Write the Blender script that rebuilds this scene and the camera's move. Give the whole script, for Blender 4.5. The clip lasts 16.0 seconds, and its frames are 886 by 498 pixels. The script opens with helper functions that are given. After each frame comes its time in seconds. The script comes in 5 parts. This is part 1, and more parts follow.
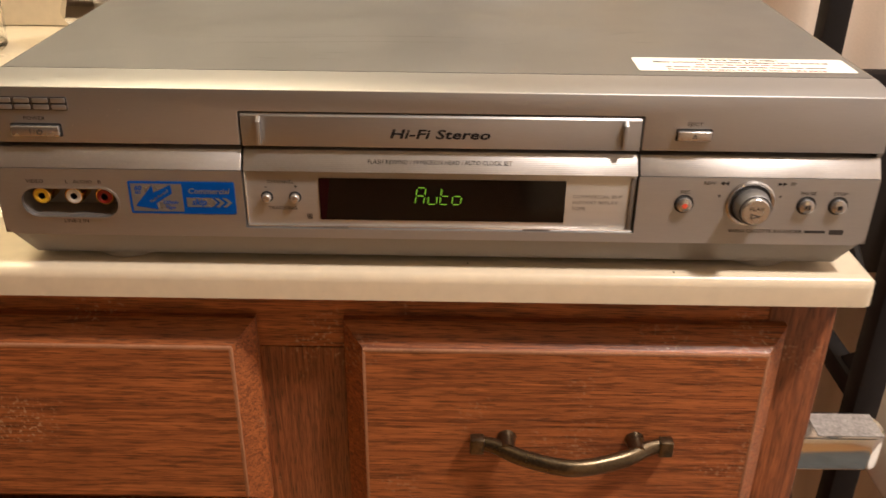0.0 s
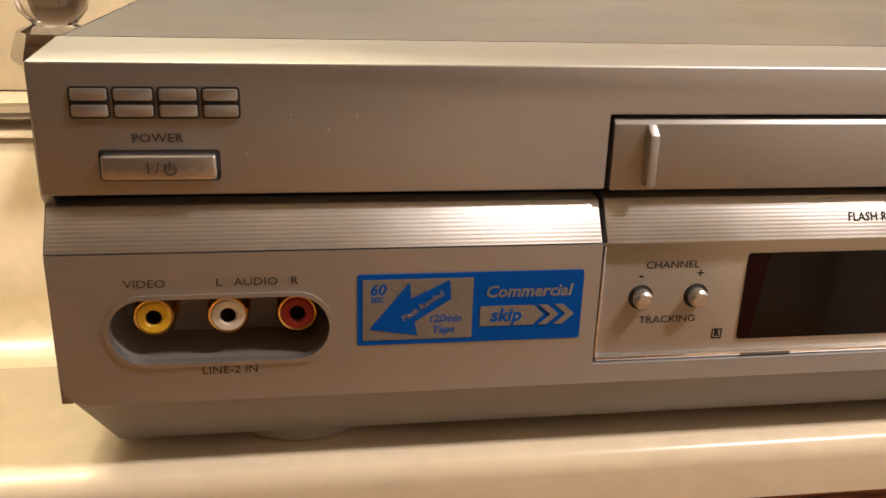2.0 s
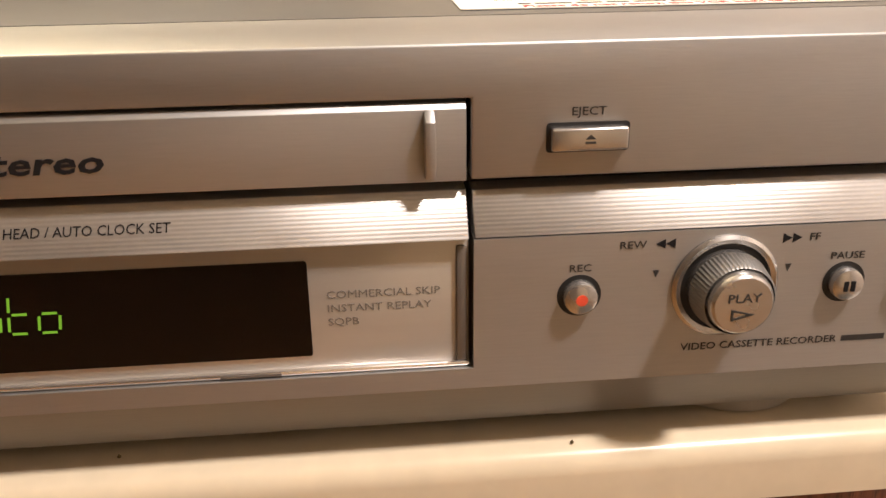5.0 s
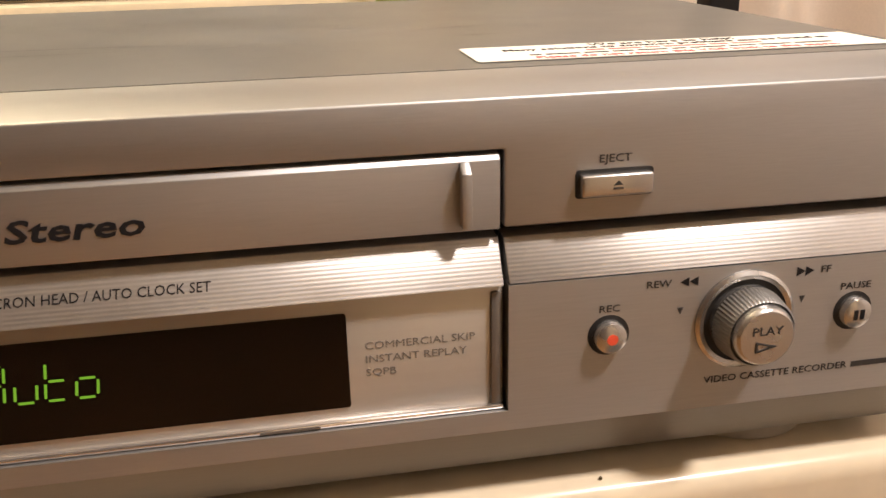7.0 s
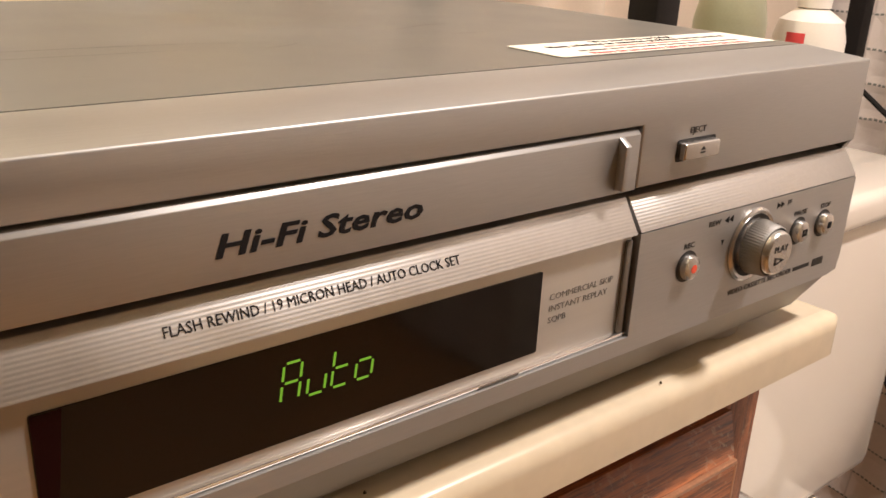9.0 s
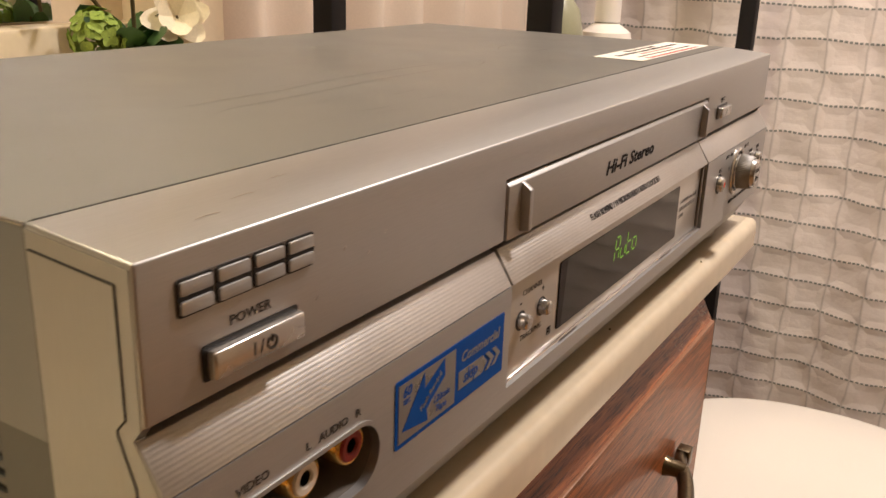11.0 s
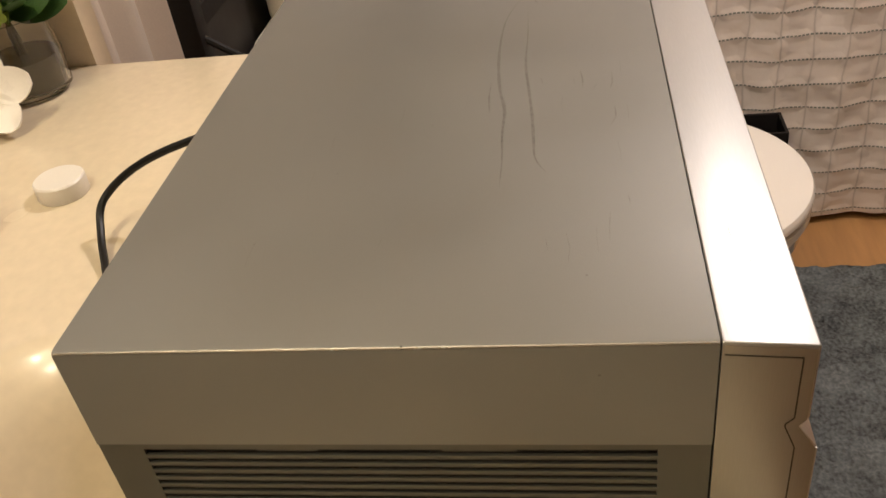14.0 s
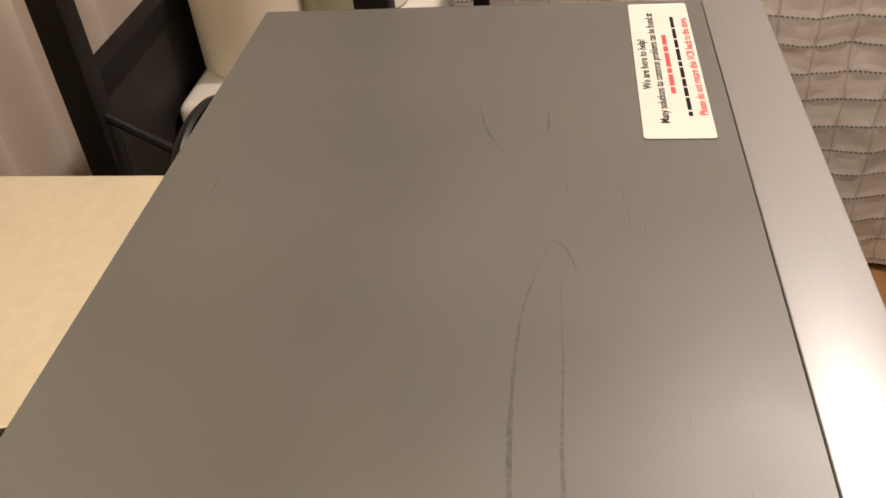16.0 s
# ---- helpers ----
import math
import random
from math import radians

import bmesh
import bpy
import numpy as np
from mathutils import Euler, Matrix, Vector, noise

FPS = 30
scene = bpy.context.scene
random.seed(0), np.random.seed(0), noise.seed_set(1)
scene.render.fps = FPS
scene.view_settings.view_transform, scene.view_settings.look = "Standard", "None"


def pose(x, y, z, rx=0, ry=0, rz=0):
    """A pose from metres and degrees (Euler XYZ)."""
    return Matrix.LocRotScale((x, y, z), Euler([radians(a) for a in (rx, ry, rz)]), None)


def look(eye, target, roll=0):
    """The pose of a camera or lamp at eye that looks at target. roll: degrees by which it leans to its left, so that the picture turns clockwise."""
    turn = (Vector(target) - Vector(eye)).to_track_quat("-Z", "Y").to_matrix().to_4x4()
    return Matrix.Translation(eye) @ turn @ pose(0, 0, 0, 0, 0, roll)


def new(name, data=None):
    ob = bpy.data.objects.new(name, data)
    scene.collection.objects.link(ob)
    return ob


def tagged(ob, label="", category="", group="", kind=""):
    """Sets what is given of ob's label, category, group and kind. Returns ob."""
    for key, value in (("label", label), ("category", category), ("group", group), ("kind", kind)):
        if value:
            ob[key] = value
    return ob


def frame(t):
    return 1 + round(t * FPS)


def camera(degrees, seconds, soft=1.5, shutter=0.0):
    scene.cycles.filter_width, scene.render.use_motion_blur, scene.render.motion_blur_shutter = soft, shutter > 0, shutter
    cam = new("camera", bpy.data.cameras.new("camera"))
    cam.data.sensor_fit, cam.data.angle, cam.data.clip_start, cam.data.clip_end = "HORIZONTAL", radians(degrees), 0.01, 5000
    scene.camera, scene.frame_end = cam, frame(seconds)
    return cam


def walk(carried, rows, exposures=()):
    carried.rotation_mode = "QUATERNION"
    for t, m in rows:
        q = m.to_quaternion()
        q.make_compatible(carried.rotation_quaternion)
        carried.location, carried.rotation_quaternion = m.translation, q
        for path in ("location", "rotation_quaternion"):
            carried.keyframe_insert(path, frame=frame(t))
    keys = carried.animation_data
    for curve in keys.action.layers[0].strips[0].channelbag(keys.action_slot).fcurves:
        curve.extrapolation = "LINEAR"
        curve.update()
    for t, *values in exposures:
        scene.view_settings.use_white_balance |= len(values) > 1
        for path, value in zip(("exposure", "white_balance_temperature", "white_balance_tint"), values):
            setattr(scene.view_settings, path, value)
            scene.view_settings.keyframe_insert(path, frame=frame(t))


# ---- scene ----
cam = camera(53.1, 16.0, shutter=0.15)
PATH = [
    (0, (0.221, -0.4, 0.22), (0.213, 1.374, -0.703), 0.7),
    (0.5, (0.148, -0.32, 0.182), (0.156, 1.501, -0.645), 0.5),
    (1, (0.076, -0.23, 0.153), (0.15, 1.604, -0.643), -0.1),
    (1.5, (0.06, -0.205, 0.129), (0.283, 1.648, -0.59), 1.4),
    (2, (0.055, -0.186, 0.121), (0.35, 1.672, -0.558), 1.8),
    (2.5, (0.087, -0.177, 0.124), (0.373, 1.653, -0.631), 1.5),
    (3, (0.125, -0.178, 0.12), (0.388, 1.658, -0.627), 0.9),
    (3.5, (0.161, -0.18, 0.121), (0.412, 1.661, -0.619), 0.4),
    (4, (0.207, -0.177, 0.126), (0.384, 1.657, -0.653), -0.7),
    (4.5, (0.25, -0.173, 0.126), (0.445, 1.654, -0.664), -0.1),
    (5, (0.291, -0.173, 0.123), (0.469, 1.668, -0.639), -0.6),
    (5.2, (0.292, -0.172, 0.122), (0.609, 1.657, -0.623), 0.1),
    (7.3, (0.257, -0.173, 0.128), (0.592, 1.674, -0.562), -1.6),
    (7.5, (0.235, -0.169, 0.127), (0.655, 1.66, -0.565), -1.0),
    (8, (0.182, -0.158, 0.124), (0.881, 1.58, -0.576), 0.5),
    (8.5, (0.166, -0.15, 0.129), (1.145, 1.445, -0.577), 1.8),
    (8.7, (0.152, -0.147, 0.131), (1.229, 1.384, -0.574), 2.3),
    (10.8, (-0.054, -0.109, 0.132), (1.549, 0.914, -0.488), 1.9),
    (11, (-0.082, -0.102, 0.139), (1.549, 0.869, -0.489), 2.0),
    (11.5, (-0.133, -0.084, 0.134), (1.583, 0.722, -0.504), 1.7),
    (12, (-0.166, -0.044, 0.1455), (1.608, 0.575, -0.5415), 1.3),
    (12.5, (-0.1955, 0.0085, 0.179), (1.5635, 0.5215, -0.6225), -2.4),
    (13, (-0.216, 0.0485, 0.206), (1.485, 0.506, -0.741), -5.8),
    (13.5, (-0.204, 0.056, 0.233), (1.443, 0.434, -0.837), -7.3),
    (14, (-0.179, 0.060, 0.262), (1.4095, 0.378, -0.9105), -8.7),
    (14.5, (-0.123, 0.063, 0.27), (1.446, 0.382, -0.929), -9.2),
    (15, (-0.057, 0.069, 0.27), (1.484, 0.369, -0.97), -8.3),
    (15.5, (0.001, 0.074, 0.266), (1.536, 0.356, -0.985), -7.6),
    (16, (0.055, 0.083, 0.258), (1.599, 0.353, -0.984), -5.8),
]
walk(cam, [(t, look(eye, target, roll)) for t, eye, target, roll in PATH], [(0, 0.12), (0.5, 0.02), (1.0, 0.08), (2.0, 0.2), (5.0, 0.2), (7.5, 0.13), (8.5, 0.13), (11, -0.12), (12.5, -0.13), (13.5, -0.27), (14, -0.5), (14.5, -0.54), (15, -0.68), (16, -0.66)])

# ---- world, lights, exposure ----
world = bpy.data.worlds.new("world")
scene.world = world
world.use_nodes = True
world.node_tree.nodes["Background"].inputs["Color"].default_value = (1.0, 0.8, 0.6, 1)
world.node_tree.nodes["Background"].inputs["Strength"].default_value = 0.02


def area_lamp(name, eye, target, sx, sy, watts, color):
    data = bpy.data.lights.new(name, "AREA")
    data.shape, data.size, data.size_y, data.energy, data.color = "RECTANGLE", sx, sy, watts, color
    ob = new(name, data)
    ob.matrix_world = look(eye, target)
    return ob


area_lamp("ceiling_lamp_light", (0.775, -0.34, 1.05), (0.775, -0.34, 0), 0.12, 0.12, 18.5, (1.0, 0.87, 0.80))
for bx in (-0.48, -0.18):
    bulb = bpy.data.lights.new("vanity_bulb_light", "POINT")
    bulb.energy, bulb.color, bulb.shadow_soft_size = 15.0, (1.0, 0.87, 0.62), 0.045
    new("vanity_bulb_light", bulb).location = (bx, 0.42, 1.12)

# ---- materials ----
MATS = {}


def mat(name, color, rough=0.5, metal=0.0, vary=0.06, scale=60.0, bump=0.05, stretch=(1, 1, 1), coat=0.0, fine=600.0,
        emit=0.0, spec=0.5, brushed=0.0, across=(0, 0.7071, 0.7071)):
    """Principled surface with variation at two scales."""
    if name in MATS:
        return MATS[name]
    m = bpy.data.materials.new(name)
    m.use_nodes = True
    nt = m.node_tree
    b = nt.nodes["Principled BSDF"]
    b.inputs["Roughness"].default_value, b.inputs["Metallic"].default_value = rough, metal
    b.inputs["Coat Weight"].default_value = coat
    b.inputs["Coat Roughness"].default_value = 0.06
    b.inputs["Specular IOR Level"].default_value = spec
    tc = nt.nodes.new("ShaderNodeTexCoord")
    mp = nt.nodes.new("ShaderNodeMapping")
    mp.inputs["Scale"].default_value = stretch
    nt.links.new(tc.outputs["Object"], mp.inputs["Vector"])
    big, small = nt.nodes.new("ShaderNodeTexNoise"), nt.nodes.new("ShaderNodeTexNoise")
    big.inputs["Scale"].default_value, small.inputs["Scale"].default_value = scale, fine
    big.inputs["Detail"].default_value, small.inputs["Detail"].default_value = 4, 2
    for n in (big, small):
        nt.links.new(mp.outputs["Vector"], n.inputs["Vector"])
    add = nt.nodes.new("ShaderNodeMath")
    add.operation = "ADD"
    nt.links.new(big.outputs["Fac"], add.inputs[0])
    nt.links.new(small.outputs["Fac"], add.inputs[1])
    ramp = nt.nodes.new("ShaderNodeMapRange")
    ramp.inputs["From Min"].default_value, ramp.inputs["From Max"].default_value = 0.6, 1.4
    ramp.inputs["To Min"].default_value, ramp.inputs["To Max"].default_value = 1 - vary, 1 + vary
    nt.links.new(add.outputs[0], ramp.inputs["Value"])
    mul = nt.nodes.new("ShaderNodeMix")
    mul.data_type, mul.blend_type = "RGBA", "MULTIPLY"
    mul.inputs["Factor"].default_value = 1.0
    mul.inputs[6].default_value = (*color, 1)
    nt.links.new(ramp.outputs["Result"], mul.inputs[7])
    nt.links.new(mul.outputs[2], b.inputs["Base Color"])
    rr = nt.nodes.new("ShaderNodeMapRange")
    rr.inputs["From Min"].default_value, rr.inputs["From Max"].default_value = 0.3, 0.7
    rr.inputs["To Min"].default_value, rr.inputs["To Max"].default_value = max(0.02, rough * 0.85), min(1, rough * 1.15)
    nt.links.new(big.outputs["Fac"], rr.inputs["Value"])
    nt.links.new(rr.outputs["Result"], b.inputs["Roughness"])
    if bump:
        bp = nt.nodes.new("ShaderNodeBump")
        bp.inputs["Strength"].default_value, bp.inputs["Distance"].default_value = bump, 0.001
        nt.links.new(small.outputs["Fac"], bp.inputs["Height"])
        nt.links.new(bp.outputs["Normal"], b.inputs["Normal"])
    if brushed:
        b.inputs["Anisotropic"].default_value = brushed
        way = nt.nodes.new("ShaderNodeCombineXYZ")
        for i in range(3):
            way.inputs[i].default_value = across[i]
        nt.links.new(way.outputs[0], b.inputs["Tangent"])
    if emit:
        b.inputs["Emission Color"].default_value = (*color, 1)
        b.inputs["Emission Strength"].default_value = emit
    MATS[name] = m
    return m


def glass(name, color=(1, 1, 1), rough=0.02, ior=1.45):
    m = bpy.data.materials.new(name)
    m.use_nodes = True
    b = m.node_tree.nodes["Principled BSDF"]
    b.inputs["Base Color"].default_value = (*color, 1)
    b.inputs["Transmission Weight"].default_value = 1
    b.inputs["Roughness"].default_value, b.inputs["IOR"].default_value = rough, ior
    return m


def wood(name, dark, light, along="X"):
    """Oak: long fibres along one axis, dark pores, worn scuffs."""
    m = mat(name, light, 0.42, 0, 0.18, 9, 0.0, coat=0.15)
    nt = m.node_tree
    b = nt.nodes["Principled BSDF"]
    tc = nt.nodes.new("ShaderNodeTexCoord")
    mp = nt.nodes.new("ShaderNodeMapping")
    k = {"X": (9, 240, 240), "Z": (240, 240, 9)}[along]
    mp.inputs["Scale"].default_value = k
    nt.links.new(tc.outputs["Object"], mp.inputs["Vector"])
    w = nt.nodes.new("ShaderNodeTexNoise")
    w.inputs["Scale"].default_value, w.inputs["Detail"].default_value, w.inputs["Distortion"].default_value = 1.3, 5, 1.6
    nt.links.new(mp.outputs["Vector"], w.inputs["Vector"])
    mp2 = nt.nodes.new("ShaderNodeMapping")
    mp2.inputs["Scale"].default_value = tuple(v * 4 if v > 10 else v * 6 for v in k)
    nt.links.new(tc.outputs["Object"], mp2.inputs["Vector"])
    p = nt.nodes.new("ShaderNodeTexNoise")
    p.inputs["Scale"].default_value, p.inputs["Detail"].default_value = 1.5, 2
    nt.links.new(mp2.outputs["Vector"], p.inputs["Vector"])
    ramp = nt.nodes.new("ShaderNodeValToRGB")
    ramp.color_ramp.elements[0].position, ramp.color_ramp.elements[0].color = 0.3, (*dark, 1)
    ramp.color_ramp.elements[1].position, ramp.color_ramp.elements[1].color = 0.68, (*light, 1)
    nt.links.new(w.outputs["Fac"], ramp.inputs["Fac"])
    pr = nt.nodes.new("ShaderNodeMapRange")
    pr.inputs["From Min"].default_value, pr.inputs["From Max"].default_value = 0.36, 0.5
    pr.inputs["To Min"].default_value, pr.inputs["To Max"].default_value = 0.45, 1.0
    nt.links.new(p.outputs["Fac"], pr.inputs["Value"])
    mx = nt.nodes.new("ShaderNodeMix")
    mx.data_type, mx.blend_type = "RGBA", "MULTIPLY"
    mx.inputs["Factor"].default_value = 1
    nt.links.new(ramp.outputs["Color"], mx.inputs[6])
    nt.links.new(pr.outputs["Result"], mx.inputs[7])
    # pale flecks where the finish is rubbed through, in scattered patches
    fleck, patch = nt.nodes.new("ShaderNodeTexNoise"), nt.nodes.new("ShaderNodeTexNoise")
    fleck.inputs["Scale"].default_value, fleck.inputs["Detail"].default_value = 420, 3
    patch.inputs["Scale"].default_value, patch.inputs["Detail"].default_value = 16, 3
    levels = []
    for n, lo, hi in ((fleck, 0.56, 0.66), (patch, 0.55, 0.70)):
        nt.links.new(tc.outputs["Object"], n.inputs["Vector"])
        r = nt.nodes.new("ShaderNodeMapRange")
        r.inputs["From Min"].default_value, r.inputs["From Max"].default_value = lo, hi
        nt.links.new(n.outputs["Fac"], r.inputs["Value"])
        levels.append(r)
    both = nt.nodes.new("ShaderNodeMath")
    both.operation = "MULTIPLY"
    for i, r in enumerate(levels):
        nt.links.new(r.outputs["Result"], both.inputs[i])
    pale = nt.nodes.new("ShaderNodeMix")
    pale.data_type = "RGBA"
    pale.inputs[7].default_value = (0.52, 0.33, 0.2, 1)
    nt.links.new(both.outputs[0], pale.inputs["Factor"])
    nt.links.new(mx.outputs[2], pale.inputs[6])
    nt.links.new(pale.outputs[2], b.inputs["Base Color"])
    bp = nt.nodes.new("ShaderNodeBump")
    bp.inputs["Strength"].default_value, bp.inputs["Distance"].default_value = 0.25, 0.0006
    nt.links.new(p.outputs["Fac"], bp.inputs["Height"])
    nt.links.new(bp.outputs["Normal"], b.inputs["Normal"])
    return m


def lined_metal(name, color, rough, pitch):
    """Silver trim with fine ridges along its length."""
    m = mat(name, color, rough, 0.85, 0.05, 40, 0.0, brushed=0.45)
    nt = m.node_tree
    b = nt.nodes["Principled BSDF"]
    tc = nt.nodes.new("ShaderNodeTexCoord")
    wv = nt.nodes.new("ShaderNodeTexWave")
    wv.bands_direction = "Z"
    wv.inputs["Scale"].default_value = 0.314 / pitch
    nt.links.new(tc.outputs["Object"], wv.inputs["Vector"])
    bp = nt.nodes.new("ShaderNodeBump")
    bp.inputs["Strength"].default_value, bp.inputs["Distance"].default_value = 0.10, 0.0003
    nt.links.new(wv.outputs["Fac"], bp.inputs["Height"])
    nt.links.new(bp.outputs["Normal"], b.inputs["Normal"])
    return m


SILVER = mat("silver_front_paint", (0.43, 0.427, 0.423), 0.44, 0.88, 0.05, 30, 0.04, (0.06, 1, 1), fine=2500, brushed=0.35)
SILVER_TOP = mat("silver_case_paint", (0.168, 0.164, 0.155), 0.46, 0.25, 0.07, 14, 0.03, fine=2600, spec=0.8)
SILVER_SIDE = mat("grey_base_paint", (0.09, 0.088, 0.078), 0.45, 0.4, 0.05, 20, 0.06, fine=2600)
# same silver as the front, its dim side-on reflections put into the colour
CHEEK = mat("dimmed_silver_cheek", (0.30, 0.292, 0.278), 0.36, 0.82, 0.05, 30, 0.04, (1, 1, 0.06), fine=2500)
# front's silver again, darkened in colour for the shade under the front
CHIN = mat("shaded_silver_chin", (0.29, 0.28, 0.267), 0.42, 0.6, 0.05, 30, 0.04, (0.06, 1, 1), fine=2500, brushed=0.6, across=(0, -0.5, 0.87))
STRIP = lined_metal("ridged_silver_trim", (0.54, 0.525, 0.51), 0.40, 0.0008)
PANEL = mat("clear_coated_silver_panel", (0.52, 0.50, 0.465), 0.36, 0.6, 0.04, 30, 0.02, (0.06, 1, 1), coat=0.6, brushed=0.6)
BUTTON = mat("satin_chrome_button", (0.56, 0.545, 0.53), 0.25, 0.9, 0.03, 80, 0.02)
BRIGHT = mat("polished_clear_lip", (0.85, 0.82, 0.8), 0.12, 0.9, 0.03, 80, 0.0)
DARKGAP = mat("shadow_gap_black_plastic", (0.012, 0.011, 0.01), 0.6, 0, 0.1, 80, 0.05)
DISPLAY = mat("smoked_display_window", (0.002, 0.0017, 0.002), 0.08, 0, 0.05, 50, 0.0, spec=0.38)
DISPLAY_EDGE = mat("dark_red_display_filter", (0.014, 0.002, 0.003), 0.08, 0, 0.05, 50, 0.0, spec=0.12)
GLOW = mat("green_segment_glow", (0.45, 1.0, 0.06), 0.5, 0, 0, 50, 0, emit=0.3)
glow_shader = GLOW.node_tree.nodes["Principled BSDF"]
for link in list(GLOW.node_tree.links):
    if link.to_socket == glow_shader.inputs["Base Color"]:
        GLOW.node_tree.links.remove(link)
glow_shader.inputs["Base Color"].default_value = (0.01, 0.02, 0.005, 1)
glow_shader.inputs["Emission Strength"].default_value = 0.34
INK = mat("dark_grey_print", (0.018, 0.017, 0.018), 0.75, 0, 0.1, 300, 0, spec=0.1)
INK_SOFT = mat("faded_grey_print", (0.05, 0.046, 0.043), 0.75, 0, 0.1, 300, 0, spec=0.1)
INK_PALE = mat("pale_grey_print", (0.19, 0.178, 0.165), 0.5, 0, 0.1, 300, 0)
BLUE = mat("blue_sticker_paper", (0.0005, 0.075, 0.37), 0.5, 0, 0.06, 60, 0.02, spec=0.08)
FOIL = mat("silver_sticker_foil", (0.28, 0.278, 0.274), 0.30, 0.6, 0.06, 60, 0.02)
PAPER = mat("white_sticker_paper", (0.84, 0.8, 0.76), 0.5, 0, 0.05, 60, 0.03)
REDINK = mat("red_print", (0.75, 0.08, 0.09), 0.5, 0, 0.05, 300, 0)
REDDOT = mat("red_button_dot", (0.85, 0.1, 0.05), 0.4, 0, 0.05, 300, 0)
GOLD = mat("gold_plated_ring", (0.86, 0.56, 0.2), 0.22, 1, 0.06, 120, 0)
JACK_Y = mat("yellow_jack_plastic", (0.8, 0.5, 0.03), 0.4)
JACK_W = mat("white_jack_plastic", (0.75, 0.68, 0.58), 0.4)
JACK_R = mat("red_jack_plastic", (0.3, 0.02, 0.015), 0.4)
GRIP = mat("ribbed_grey_grip", (0.24, 0.232, 0.222), 0.45, 0.6, 0.06, 80, 0.03)
RECESS = mat("grey_recess_and_shade", (0.2, 0.18, 0.16), 0.4, 0.4, 0.06, 80, 0.03)
SCUFF = mat("dark_rub_mark", (0.142, 0.136, 0.126), 0.45, 0.3, 0.3, 300, 0)
LIGHTSCRATCH = mat("bare_metal_scratch", (0.75, 0.72, 0.68), 0.3, 0.8)
MARBLE = mat("cream_cultured_marble", (0.72, 0.62, 0.46), 0.25, 0, 0.07, 5, 0.02, coat=0.2, fine=120)
OAK_H = wood("red_brown_oak_across", (0.17, 0.046, 0.015), (0.52, 0.165, 0.05), "X")
OAK_V = wood("red_brown_oak_upright", (0.13, 0.036, 0.014), (0.34, 0.11, 0.04), "Z")
OAK_EDGE = mat("worn_oak_edge", (0.36, 0.17, 0.09), 0.4, 0, 0.25, 60, 0.05)
BRONZE = mat("antique_brass_pull", (0.13, 0.097, 0.058), 0.3, 0.9, 0.35, 40, 0.05)
CHROME = mat("chrome_plating", (0.72, 0.71, 0.70), 0.12, 1, 0.04, 60, 0)
PORCELAIN = mat("white_glazed_porcelain", (0.80, 0.75, 0.69), 0.1, 0, 0.02, 6, 0, coat=0.4)
LID = mat("white_toilet_plastic", (0.82, 0.78, 0.73), 0.2, 0, 0.02, 6, 0)
WALL = mat("cream_wall_paint", (0.74, 0.62, 0.46), 0.6, 0, 0.04, 6, 0.08, fine=250)
CEIL = mat("white_ceiling_paint", (0.8, 0.76, 0.7), 0.8, 0, 0.03, 6, 0.1, fine=250)
FLOOR = mat("honey_wood_floor", (0.50, 0.27, 0.11), 0.35, 0, 0.2, 8, 0.05, (1, 8, 1))
RUG = mat("blue_grey_bath_mat", (0.12, 0.135, 0.14), 0.95, 0, 0.9, 18, 0.5, fine=160)
LINEN = mat("cream_linen_drape", (0.80, 0.68, 0.56), 0.85, 0, 0.05, 6, 0.1, fine=500)
BLACK = mat("matt_black_metal", (0.012, 0.010, 0.010), 0.6, 0.0, 0.2, 40, 0.05, spec=0.2)
BLACKWOOD = mat("black_brown_board", (0.012, 0.009, 0.008), 0.6, 0, 0.2, 20, 0.05)
CORD = mat("black_rubber_cord", (0.006, 0.006, 0.006), 0.4, spec=0.3)
WHITEPLASTIC = mat("white_plastic", (0.8, 0.76, 0.7), 0.35, 0, 0.03, 30, 0.02)
PETAL = mat("white_enamel_petal", (0.82, 0.77, 0.7), 0.3, 0, 0.04, 30, 0.02)
GOLDBALL = mat("polished_gold", (0.88, 0.6, 0.25), 0.1, 1, 0.02, 30, 0)
LEAF = mat("dark_green_leaf", (0.045, 0.11, 0.03), 0.45, 0, 0.3, 60, 0.1)
LIME = mat("lime_green_floret", (0.26, 0.36, 0.06), 0.6, 0, 0.3, 90, 0.1)
CREAMFLOWER = mat("cream_flower_petal", (0.8, 0.72, 0.55), 0.6, 0, 0.1, 60, 0.05)
YELLOWFLOWER = mat("yellow_flower_petal", (0.85, 0.5, 0.04), 0.6, 0, 0.15, 60, 0.05)
STEM = mat("brown_green_stem", (0.1, 0.07, 0.025), 0.6)
TEAL = mat("teal_plastic", (0.01, 0.2, 0.13), 0.35)
RUBBER = mat("grey_rubber_foot", (0.35, 0.32, 0.28), 0.5)
GLASS = glass("clear_glass")
FROST = glass("greenish_clear_glass", (0.85, 0.95, 0.9), 0.12)
MIRROR = mat("mirror_silver", (0.9, 0.9, 0.9), 0.02, 1, 0, 5, 0)


